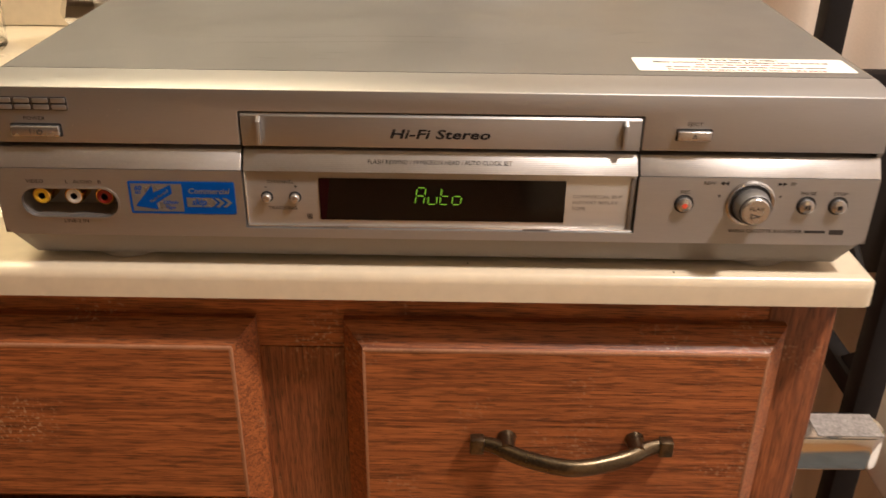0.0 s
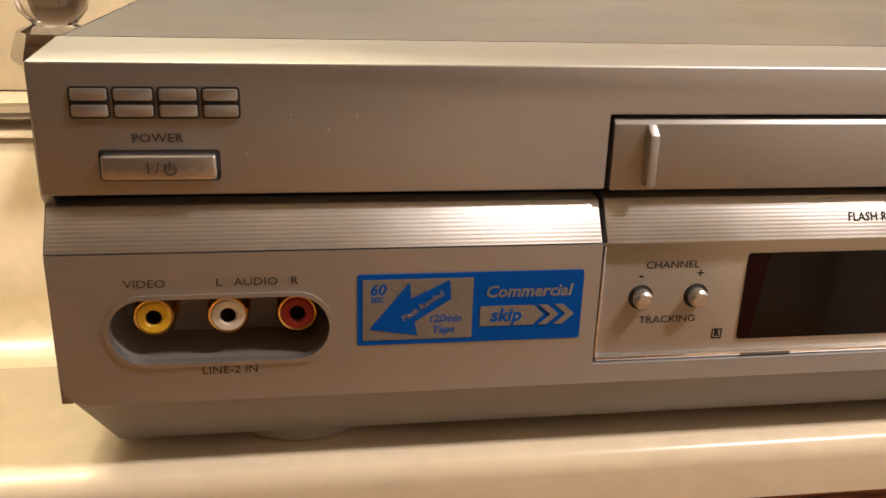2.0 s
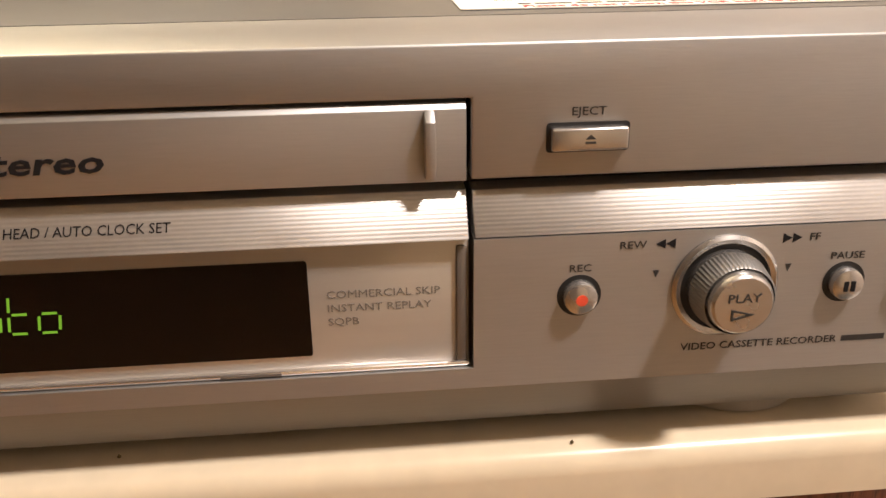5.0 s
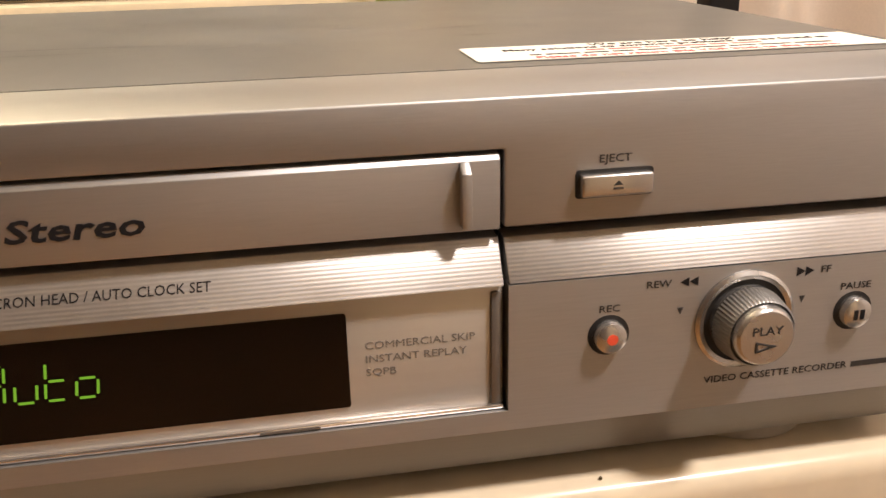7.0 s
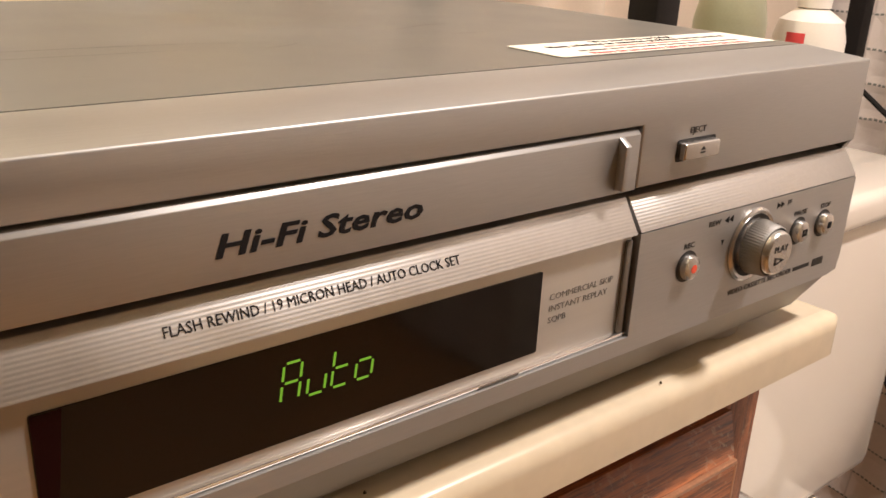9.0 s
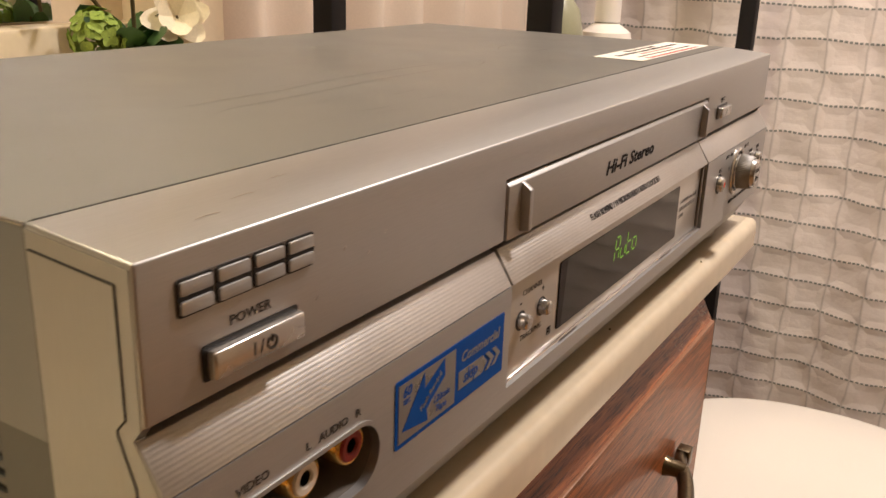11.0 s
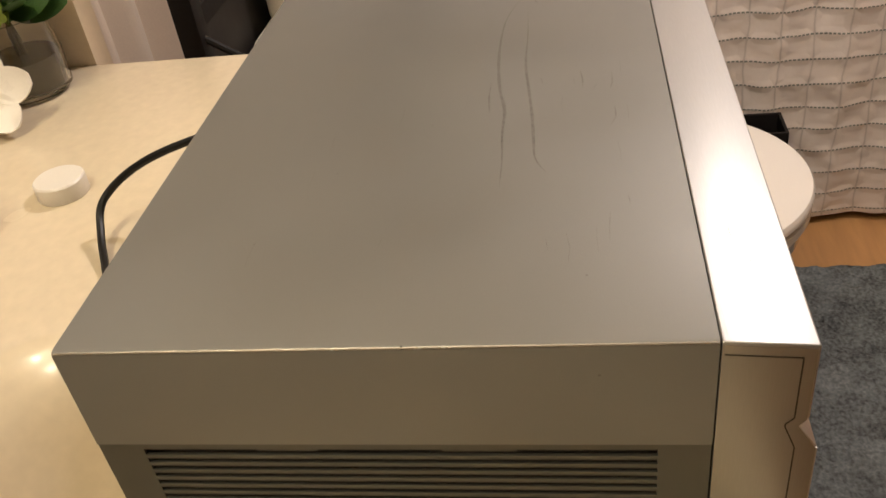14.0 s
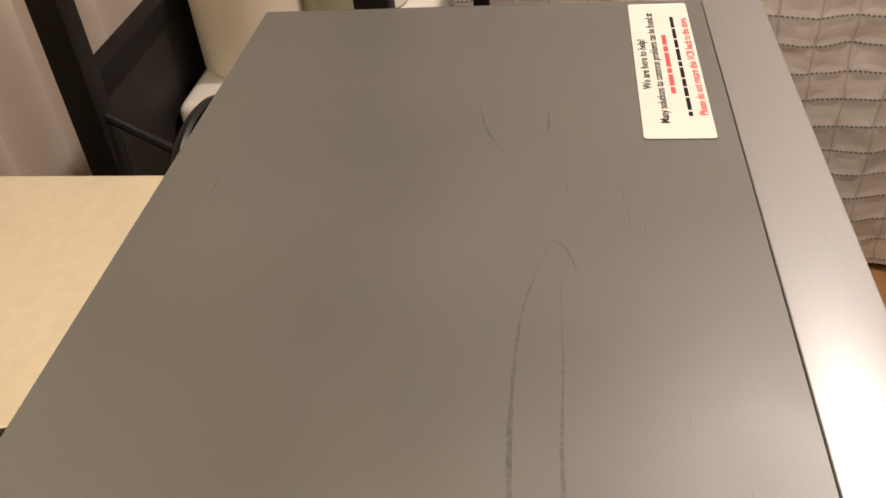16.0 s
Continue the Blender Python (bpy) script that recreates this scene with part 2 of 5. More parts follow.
def quilted(name):
    """Grey cloth with stitched squares."""
    m = mat(name, (0.40, 0.36, 0.335), 0.9, 0, 0.1, 9, 0.0)
    nt = m.node_tree
    b = nt.nodes["Principled BSDF"]
    tc = nt.nodes.new("ShaderNodeTexCoord")
    nz = nt.nodes.new("ShaderNodeTexNoise")
    nz.inputs["Scale"].default_value = 14
    nt.links.new(tc.outputs["UV"], nz.inputs["Vector"])
    mixv = nt.nodes.new("ShaderNodeMix")
    mixv.data_type = "VECTOR"
    mixv.inputs["Factor"].default_value = 0.014
    nt.links.new(tc.outputs["UV"], mixv.inputs[4])
    nt.links.new(nz.outputs["Color"], mixv.inputs[5])
    sep = nt.nodes.new("ShaderNodeSeparateXYZ")
    nt.links.new(mixv.outputs[1], sep.inputs[0])
    outs = []
    for axis, pitch in (("X", 0.056), ("Y", 0.046)):
        d = nt.nodes.new("ShaderNodeMath")
        d.operation = "PINGPONG"
        d.inputs[1].default_value = pitch / 2
        nt.links.new(sep.outputs[axis], d.inputs[0])
        outs.append(d)
    mn = nt.nodes.new("ShaderNodeMath")
    mn.operation = "MINIMUM"
    for i, d in enumerate(outs):
        nt.links.new(d.outputs[0], mn.inputs[i])
    # running stitch: dark dashes along the rows, fainter columns
    dash = nt.nodes.new("ShaderNodeMath")
    dash.operation = "PINGPONG"
    dash.inputs[1].default_value = 0.0035
    nt.links.new(sep.outputs["X"], dash.inputs[0])
    tint = (0.74, 0.67, 0.63, 1)
    last = None
    for d, lo, hi, ink in ((outs[0], 0.0004, 0.0024, (0.50, 0.45, 0.42, 1)), (outs[1], 0.0010, 0.0021, (0.20, 0.215, 0.20, 1))):
        line = nt.nodes.new("ShaderNodeMapRange")
        line.inputs["From Min"].default_value, line.inputs["From Max"].default_value = lo, hi
        line.inputs["To Min"].default_value, line.inputs["To Max"].default_value = 1.0, 0.0
        nt.links.new(d.outputs[0], line.inputs["Value"])
        some = nt.nodes.new("ShaderNodeMapRange")
        some.inputs["From Min"].default_value, some.inputs["From Max"].default_value = 0.0010, 0.0014
        nt.links.new(dash.outputs[0], some.inputs["Value"])
        both = nt.nodes.new("ShaderNodeMath")
        both.operation = "MULTIPLY"
        nt.links.new(line.outputs["Result"], both.inputs[0])
        both.inputs[1].default_value = 0.8
        if d is outs[1]:
            nt.links.new(some.outputs["Result"], both.inputs[1])
        mx = nt.nodes.new("ShaderNodeMix")
        mx.data_type = "RGBA"
        mx.inputs[6].default_value, mx.inputs[7].default_value = tint, ink
        nt.links.new(both.outputs[0], mx.inputs["Factor"])
        if last:
            nt.links.new(last.outputs[2], mx.inputs[6])
        last = mx
    nt.links.new(last.outputs[2], b.inputs["Base Color"])
    pil = nt.nodes.new("ShaderNodeMapRange")
    pil.inputs["From Max"].default_value = 0.012
    nt.links.new(mn.outputs[0], pil.inputs["Value"])
    wr = nt.nodes.new("ShaderNodeTexNoise")
    wr.inputs["Scale"].default_value, wr.inputs["Detail"].default_value = 48, 4
    nt.links.new(tc.outputs["UV"], wr.inputs["Vector"])
    ad = nt.nodes.new("ShaderNodeMath")
    ad.operation = "ADD"
    nt.links.new(pil.outputs["Result"], ad.inputs[0])
    nt.links.new(wr.outputs["Fac"], ad.inputs[1])
    bp = nt.nodes.new("ShaderNodeBump")
    bp.inputs["Strength"].default_value, bp.inputs["Distance"].default_value = 0.60, 0.003
    nt.links.new(ad.outputs[0], bp.inputs["Height"])
    nt.links.new(bp.outputs["Normal"], b.inputs["Normal"])
    return m


QUILT = quilted("grey_quilted_cloth")

# ---- mesh helpers ----
BASE = {}


def thing(name, at, label, category, kind="", group=""):
    ob = new(name)
    ob.empty_display_size = 0.02
    ob.location = at
    BASE[ob.name] = Vector(at)
    return tagged(ob, label, category, group, kind)


def part(name, bm, material, parent=None, label="", smooth=True):
    """Links a bmesh, built in world places, as one mesh under a thing or a part."""
    base = BASE.get(parent.name, Vector()) if parent else Vector()
    bm.normal_update()
    me = bpy.data.meshes.new(name)
    bm.transform(Matrix.Translation(-base))
    bm.to_mesh(me)
    bm.free()
    me.materials.append(material)
    if smooth:
        me.polygons.foreach_set("use_smooth", [True] * len(me.polygons))
        me.set_sharp_from_angle(angle=radians(35))
    ob = new(name, me)
    BASE[ob.name] = base.copy()
    if parent:
        ob.parent = parent
    return tagged(ob, label) if label else ob


def structure(name, bm, material, label, category):
    return tagged(part(name, bm, material), label, category, "", "structure")


def box(x0, y0, z0, x1, y1, z1, bev=0.0, seg=2):
    bm = bmesh.new()
    m = Matrix.LocRotScale(((x0 + x1) / 2, (y0 + y1) / 2, (z0 + z1) / 2), None, (x1 - x0, y1 - y0, z1 - z0))
    bmesh.ops.create_cube(bm, size=1, matrix=m)
    if bev:
        bmesh.ops.bevel(bm, geom=list(bm.edges), offset=bev, segments=seg, profile=0.5, affect="EDGES")
    return bm


def join(*bms):
    out = bmesh.new()
    for b in bms:
        me = bpy.data.meshes.new("tmp")
        b.to_mesh(me)
        b.free()
        out.from_mesh(me)
        bpy.data.meshes.remove(me)
    return out


def plate(outer, holes=(), y0=0.0, y1=0.01, bev=0.0):
    """A plate in the xz plane with holes, from y0 (front) to y1."""
    bm = bmesh.new()
    edges = []
    for loop in (outer, *holes):
        vs = [bm.verts.new((x, y0, z)) for x, z in loop]
        edges += [bm.edges.new((vs[i], vs[(i + 1) % len(vs)])) for i in range(len(vs))]
    bmesh.ops.triangle_fill(bm, use_beauty=True, use_dissolve=False, edges=edges)
    if bev:
        bmesh.ops.dissolve_limit(bm, angle_limit=0.02, verts=list(bm.verts), edges=list(bm.edges))
    g = bmesh.ops.extrude_face_region(bm, geom=list(bm.faces))
    bmesh.ops.translate(bm, vec=(0, y1 - y0, 0), verts=[v for v in g["geom"] if isinstance(v, bmesh.types.BMVert)])
    bmesh.ops.recalc_face_normals(bm, faces=list(bm.faces))
    if bev:
        es = [e for e in bm.edges if all(abs(v.co.y - y0) < 1e-6 for v in e.verts) and e.calc_face_angle(0) > 0.5]
        bmesh.ops.bevel(bm, geom=es, offset=bev, segments=2, profile=0.5, affect="EDGES")
    return bm


def prism_x(profile, x0, x1, bev=0.0):
    """A closed (y, z) profile drawn out from x0 to x1."""
    bm = bmesh.new()
    f = bm.faces.new([bm.verts.new((x0, y, z)) for y, z in profile])
    g = bmesh.ops.extrude_face_region(bm, geom=[f])
    bmesh.ops.translate(bm, vec=(x1 - x0, 0, 0), verts=[v for v in g["geom"] if isinstance(v, bmesh.types.BMVert)])
    bmesh.ops.recalc_face_normals(bm, faces=list(bm.faces))
    if bev:
        bmesh.ops.bevel(bm, geom=list(bm.edges), offset=bev, segments=2, profile=0.5, affect="EDGES")
    return bm


def lathe(profile, centre, axis="Z", seg=32, flip=False):
    """Turns a (radius, height) profile about an axis through centre."""
    bm = bmesh.new()
    rings = []
    for r, h in profile:
        ring = []
        for i in range(seg):
            a = 2 * math.pi * i / seg
            u, v = r * math.cos(a), r * math.sin(a)
            p = {"Z": (u, v, h), "Y": (u, h, v), "X": (h, u, v)}[axis]
            ring.append(bm.verts.new(Vector(centre) + Vector(p)))
        rings.append(ring)
    for a, b in zip(rings, rings[1:]):
        for i in range(seg):
            bm.faces.new((a[i], a[(i + 1) % seg], b[(i + 1) % seg], b[i]))
    bmesh.ops.remove_doubles(bm, verts=list(bm.verts), dist=1e-6)
    bmesh.ops.recalc_face_normals(bm, faces=list(bm.faces))
    return bm


def smooth_line(points, steps=8):
    """Catmull-Rom through the points."""
    p = [Vector(q) for q in points]
    p = [2 * p[0] - p[1], *p, 2 * p[-1] - p[-2]]
    out = []
    for i in range(1, len(p) - 2):
        for k in range(steps):
            t = k / steps
            out.append(0.5 * ((2 * p[i]) + (p[i + 1] - p[i - 1]) * t + (2 * p[i - 1] - 5 * p[i] + 4 * p[i + 1] - p[i + 2]) * t * t
                              + (3 * p[i] - p[i - 1] - 3 * p[i + 1] + p[i + 2]) * t ** 3))
    return [*out, p[-2]]


def tube(points, radius, seg=10, flat=1.0):
    """A tube along points; radius may be a function of 0..1."""
    bm = bmesh.new()
    n, rings, up = len(points), [], Vector((0.0123, 0.02, 1))
    for i, p in enumerate(points):
        d = (Vector(points[min(i + 1, n - 1)]) - Vector(points[max(i - 1, 0)])).normalized()
        s = d.cross(up)
        s = s.normalized() if s.length > 1e-4 else Vector((1, 0, 0))
        w = s.cross(d).normalized()
        r = radius(i / (n - 1)) if callable(radius) else radius
        rings.append([bm.verts.new(Vector(p) + r * (math.cos(a) * s + flat * math.sin(a) * w))
                      for a in (2 * math.pi * k / seg for k in range(seg))])
    for a, b in zip(rings, rings[1:]):
        for k in range(seg):
            bm.faces.new((a[k], a[(k + 1) % seg], b[(k + 1) % seg], b[k]))
    bm.faces.new(rings[0])
    bm.faces.new(rings[-1])
    bmesh.ops.recalc_face_normals(bm, faces=list(bm.faces))
    return bm


def rounded(x0, z0, x1, z1, r, n=6):
    pts = []
    for cx, cz, a0 in ((x1 - r, z1 - r, 0), (x0 + r, z1 - r, 90), (x0 + r, z0 + r, 180), (x1 - r, z0 + r, 270)):
        pts += [(cx + r * math.cos(radians(a0 + 90 * i / n)), cz + r * math.sin(radians(a0 + 90 * i / n))) for i in range(n + 1)]
    return pts


def words(text, x, y, z, size, material, parent, align="CENTER", turn=(90, 0, 0), shear=0.0, bold=0.0, space=1.0, stretch=1.0, depth=0.00005,
          name="lettering"):
    """Built-in font turned into a thin mesh."""
    cu = bpy.data.curves.new("text", "FONT")
    cu.body, cu.size, cu.align_x, cu.align_y = text, size, align, "CENTER"
    cu.shear, cu.offset, cu.extrude, cu.space_character, cu.resolution_u = shear, bold, depth, space, 2
    tmp = bpy.data.objects.new("text", cu)
    scene.collection.objects.link(tmp)
    me = bpy.data.meshes.new_from_object(tmp.evaluated_get(bpy.context.evaluated_depsgraph_get()))
    bpy.data.objects.remove(tmp)
    bpy.data.curves.remove(cu)
    bm = bmesh.new()
    bm.from_mesh(me)
    bpy.data.meshes.remove(me)
    bm.transform(pose(x, y, z, *turn) @ Matrix.Diagonal((stretch, 1, 1, 1)))
    return part(name, bm, material, parent, smooth=False)


def poly(points, y, material, parent, name, thick=0.0001):
    """A thin printed shape in the xz plane."""
    return part(name, plate(points, (), y - thick, y), material, parent, smooth=False)

# ---- the room ----
FZ, CZ = -0.83, 1.57
structure("floor", box(-3.9, -6.4, FZ - 0.05, 2.2, 0.7, FZ), FLOOR, "honey-coloured wooden bathroom floor", "floor")
structure("ceiling", box(-3.9, -6.4, CZ, 2.2, 0.7, CZ + 0.05), CEIL, "plain white painted ceiling", "ceiling")
structure("wall_north", box(-3.9, 0.53, FZ, 0.438, 0.63, CZ), WALL, "cream painted wall behind the vanity", "wall")
structure("wall_return", box(0.438, 0.438, FZ, 0.462, 0.63, CZ), WALL, "short cream wall end beside the vanity", "wall")
structure("wall_niche", box(0.462, 0.60, FZ, 2.2, 0.70, CZ), WALL, "cream wall behind the toilet", "wall")
# unseen walls, added: far left ones darken the front's reflections, near right one brightens them
structure("wall_west", box(-4.0, -6.4, FZ, -3.9, 0.63, CZ), WALL, "unseen cream side wall, set far off to dim reflections", "wall")
structure("wall_south", box(-3.9, -6.5, FZ, 0.55, -6.4, CZ), WALL, "added unseen cream wall, set far off to darken reflections", "wall")
structure("wall_reflect_right", box(0.55, -1.95, FZ, 2.2, -1.85, CZ), WALL, "added unseen cream wall that brightens reflections on the right", "wall")
structure("wall_reflect_side", box(0.45, -6.4, FZ, 0.55, -1.85, CZ), WALL, "added unseen cream wall closing off the dark deep side", "wall")
structure("wall_east", box(2.2, -6.4, FZ, 2.3, 0.7, CZ), WALL, "plain cream wall behind the tub", "wall")

# mirror above the backsplash
mirror = thing("wall_mirror", (-0.2, 0.527, 0.081), "frameless mirror standing on the backsplash", "mirror")
part("pane", box(-0.74, 0.524, 0.081, 0.366, 0.5293, 0.95), MIRROR, mirror)


# ---- vanity ----
def ring(cx, cy, ax, ay, power, n):
    """A superellipse outline."""
    out = []
    for i in range(n):
        a = 2 * math.pi * i / n
        c, s = math.cos(a), math.sin(a)
        out.append((cx + ax * math.copysign(abs(c) ** (2 / power), c), cy + ay * math.copysign(abs(s) ** (2 / power), s)))
    return out


CF, CB, CT, CR, CL = -0.0045, 0.53, -0.0165, 0.4425, -0.75
BX, BY, BAX, BAY = -0.075, 0.206, 0.200, 0.152


def counter_mesh():
    """Top with a rolled front edge and a moulded bowl."""
    n = 96
    bm = bmesh.new()
    r = 0.006
    rr = 0.006
    out = []
    for cx, cy, a0 in ((CR - rr, CB - 0.001, 0), (CL + 0.001, CB - 0.001, 90), (CL + 0.001, CF + 0.001, 180), (CR - rr, CF + rr, 270)):
        rad = rr if a0 == 270 else 0.001
        if a0 == 0:
            out.append((CR, CB))
            continue
        out += [(cx + rad * math.cos(radians(a0 + 90 * i / 6)), cy + rad * math.sin(radians(a0 + 90 * i / 6))) for i in range(7)]

    def inset(d):
        return [(min(max(x, CL + d), CR - d), min(max(y, CF + d), CB)) for x, y in out]
    rows = [[bm.verts.new((x, y, CT)) for x, y in inset(0.0)]]
    for k in range(6):
        a = radians(90 * k / 5)
        d = r * (1 - math.cos(a))
        rows.append([bm.verts.new((x, y, -r + r * math.sin(a))) for x, y in inset(d)])
    for a, b in zip(rows, rows[1:]):
        for i in range(len(a)):
            j = (i + 1) % len(a)
            bm.faces.new((a[i], a[j], b[j], b[i]))
    # bowl rings
    prof = [(1.0, 0.0), (0.985, -0.0010), (0.955, -0.0045), (0.91, -0.012), (0.86, -0.024), (0.82, -0.044), (0.76, -0.075), (0.64, -0.1), (0.45, -0.113), (0.12, -0.118)]
    rings = [[bm.verts.new((x, y, z)) for x, y in ring(BX, BY, BAX * k, BAY * k, 6.0, n)] for k, z in prof]
    for a, b in zip(rings, rings[1:]):
        for i in range(n):
            j = (i + 1) % n
            bm.faces.new((a[i], a[j], b[j], b[i]))
    bm.faces.new(rings[-1])
    edges = []
    for loop in (rows[-1], rings[0]):
        for i in range(len(loop)):
            edges.append(bm.edges.get((loop[i], loop[(i + 1) % len(loop)])) or bm.edges.new((loop[i], loop[(i + 1) % len(loop)])))
    bmesh.ops.triangle_fill(bm, use_beauty=True, edges=edges)
    bmesh.ops.recalc_face_normals(bm, faces=list(bm.faces))
    return bm


top = thing("sink_counter", (0, 0.25, 0), "cream cultured marble vanity top with moulded sink bowl", "countertop")
part("slab", counter_mesh(), MARBLE, top)
part("backsplash", box(CL, 0.500, 0.0, 0.4375, 0.5295, 0.079, 0.004), MARBLE, top)
part("drain", lathe([(0.0, 0.003), (0.016, 0.003), (0.021, 0.0), (0.021, -0.004)], (BX, BY, -0.117)), CHROME, top, "chrome sink drain")


def front_panel(x0, x1, z0, z1, y):
    """A drawer front with a raised middle and a sloped, worn border."""
    b = 0.0122
    bm = bmesh.new()

    def rect(d, yy):
        return [bm.verts.new(p) for p in ((x0 + d, yy, z0 + d), (x1 - d, yy, z0 + d), (x1 - d, yy, z1 - d), (x0 + d, yy, z1 - d))]
    loops = [rect(0, y + 0.018), rect(0, y + 0.0125), rect(0.0008, y + 0.0115), rect(b, y + 0.0008), rect(b + 0.0006, y)]
    for a, c in zip(loops, loops[1:]):
        for i in range(4):
            j = (i + 1) % 4
            bm.faces.new((a[i], a[j], c[j], c[i]))
    bm.faces.new(loops[0])
    bm.faces.new(loops[-1])
    bmesh.ops.recalc_face_normals(bm, faces=list(bm.faces))
    return bm


def pull(x0, x1, z, y):
    """A pull bowed outwards between two square ends."""
    mid = (x0 + x1) / 2
    pts = smooth_line([(x0, y - 0.0035, z), (x0 + 0.010, y - 0.0060, z - 0.0003), (x0 + 0.026, y - 0.0140, z - 0.002), (mid, y - 0.0200, z - 0.0035),
                       (x1 - 0.026, y - 0.0140, z - 0.002), (x1 - 0.010, y - 0.0060, z - 0.0003), (x1, y - 0.0035, z)])
    return tube(pts, lambda t: 0.0034 + 0.0008 * math.sin(math.pi * t), 14, 1.25)


vanity = thing("vanity_cabinet", (-0.15, 0.27, FZ), "red-brown oak vanity cabinet with panelled drawer fronts", "cabinet")
part("carcass", box(CL + 0.01, 0.04, FZ + 0.09, 0.415, 0.529, -0.16), OAK_V, vanity)
part("side_panel", box(0.415, 0.0405, FZ + 0.09, 0.437, 0.529, CT - 0.0005), OAK_V, vanity)
part("plinth", box(CL + 0.03, 0.1, FZ, 0.42, 0.5, FZ + 0.09), OAK_H, vanity)
part("top_rail", box(CL + 0.01, 0.0205, -0.062, 0.400, 0.04, CT - 0.0005), OAK_H, vanity)
part("right_stile", box(0.400, 0.020, FZ + 0.09, 0.437, 0.04, CT - 0.0005, 0.001), OAK_V, vanity)
part("middle_stile", box(0.100, 0.020, FZ + 0.09, 0.180, 0.04, -0.0625), OAK_V, vanity)
part("left_stile", box(CL + 0.01, 0.020, FZ + 0.09, CL + 0.05, 0.04, -0.0625), OAK_V, vanity)
part("middle_rail", box(0.180, 0.0207, -0.21, 0.400, 0.04, -0.16), OAK_H, vanity)
DY = 0.003
for k, (x0, x1, z0, z1, handle) in enumerate(((0.1645, 0.4095, -0.172, -0.041, True), (0.1645, 0.4095, -0.36, -0.19, True), (0.1645, 0.4095, -0.70, -0.378, True),
                                              (-0.20, 0.1155, -0.172, -0.041, False), (-0.53, -0.215, -0.172, -0.041, False),
                                              (-0.20, 0.1155, -0.70, -0.19, False), (-0.53, -0.215, -0.70, -0.19, False))):
    d = part("drawer_front" if z1 - z0 < 0.4 else "cabinet_door", front_panel(x0, x1, z0, z1, DY), OAK_H, vanity)
    rim = 0.0122
    e = [box(x0 + rim - 0.0009, DY - 0.0001, z1 - rim - 0.0008, x1 - rim + 0.0009, DY + 0.0022, z1 - rim + 0.0010, 0.0004),
         box(x0 + rim - 0.0012, DY - 0.0001, z0 + rim, x0 + rim + 0.0006, DY + 0.0022, z1 - rim, 0.0004),
         box(x1 - rim - 0.0006, DY - 0.0001, z0 + rim, x1 - rim + 0.0012, DY + 0.0022, z1 - rim, 0.0004)]
    part("worn_edge", join(*e), OAK_EDGE, d, "pale worn edge of the raised panel")
    if handle:
        hz = (z0 + z1) / 2 - 0.006
        p = part("pull", pull(0.240, 0.3475, hz, DY), BRONZE, d, "bowed antique brass drawer pull")
        for hx, inward in ((0.240, 0.017), (0.3475, -0.017)):
            part("end_block", box(hx - 0.0040, DY - 0.0085, hz - 0.0052, hx + 0.0040, DY - 0.0012, hz + 0.0052, 0.0010, 2), BRONZE, p)
            part("post", lathe([(0.0, -0.011), (0.0042, -0.011), (0.0046, -0.003), (0.0058, 0.0003)], (hx + inward, DY, hz + 0.001), "Y", 20), BRONZE, p)

# ---- video cassette recorder ----
W, YL = 0.43, -0.0034
DX0, DX1 = 0.1212, 0.3137
YS, YB, ZT, ZF = 0.0255, 0.219, 0.0962, 0.0943
vcr = thing("video_recorder", (0.215, 0.11, 0.0), "silver video cassette recorder standing on the marble vanity top", "video recorder")
bm = plate([(0, 0.0665), (DX0, 0.0665), (DX0, 0.0835), (DX1, 0.0835), (DX1, 0.0665), (W, 0.0665), (W, ZF), (0, ZF)], (), 0, YS - 0.0002)
for v in bm.verts:
    if v.co.y > 0.02 and v.co.z > 0.09:
        v.co.z = ZT
bmesh.ops.dissolve_limit(bm, angle_limit=0.01, verts=list(bm.verts), edges=list(bm.edges))
bmesh.ops.bevel(bm, geom=[e for e in bm.edges if e.calc_face_angle(0) > 0.5], offset=0.0006, segments=3, profile=0.5, affect="EDGES")
front = part("upper_front", bm, SILVER, vcr, "brushed silver upper front")
part("front_core", box(0.004, 0.011, 0.0195, W - 0.002, YS - 0.0007, 0.0664), DARKGAP, vcr)
part("gap_lining", box(DX0 - 0.001, 0.0085, 0.05, DX1 + 0.001, 0.0108, 0.0834), DARKGAP, vcr)

# cassette flap, with its ribs and its piece of the trim
flap = part("cassette_flap", prism_x([(-0.0003, 0.0664), (-0.0003, 0.0815), (0.0009, 0.0827), (0.008, 0.0827), (0.008, 0.0664)], DX0 + 0.001, DX1 - 0.001, 0.0002), SILVER, vcr, "silver cassette flap with dark lettering")
for rx, s in ((0.1308, 1), (0.3052, -1)):
    part("rib", prism_x([(0.001, 0.0673), (-0.0030, 0.0678), (-0.0030, 0.0795), (0.001, 0.0824)], rx - 0.0011, rx + 0.0011, 0.0003), SILVER, flap)
TRIM = [(0.0075, 0.0642), (0.0024, 0.0638), (YL, 0.0545), (0.0085, 0.0545)]
part("left_trim", prism_x([(0.0075, 0.0640), (0.0024, 0.0635), (YL, 0.0548), (0.0085, 0.0548)], 0.0, DX0 - 0.0004, 0.0003), STRIP, vcr, "ridged bright silver trim")
part("right_trim", prism_x([(0.0075, 0.0640), (0.0024, 0.0635), (YL, 0.0548), (0.0085, 0.0548)], DX1 + 0.0004, W, 0.0003), STRIP, vcr, "ridged bright silver trim")
trim = part("flap_trim", prism_x(TRIM, DX0 + 0.0008, DX1 - 0.0008, 0.0003), STRIP, vcr, "ridged bright silver trim on the flap")
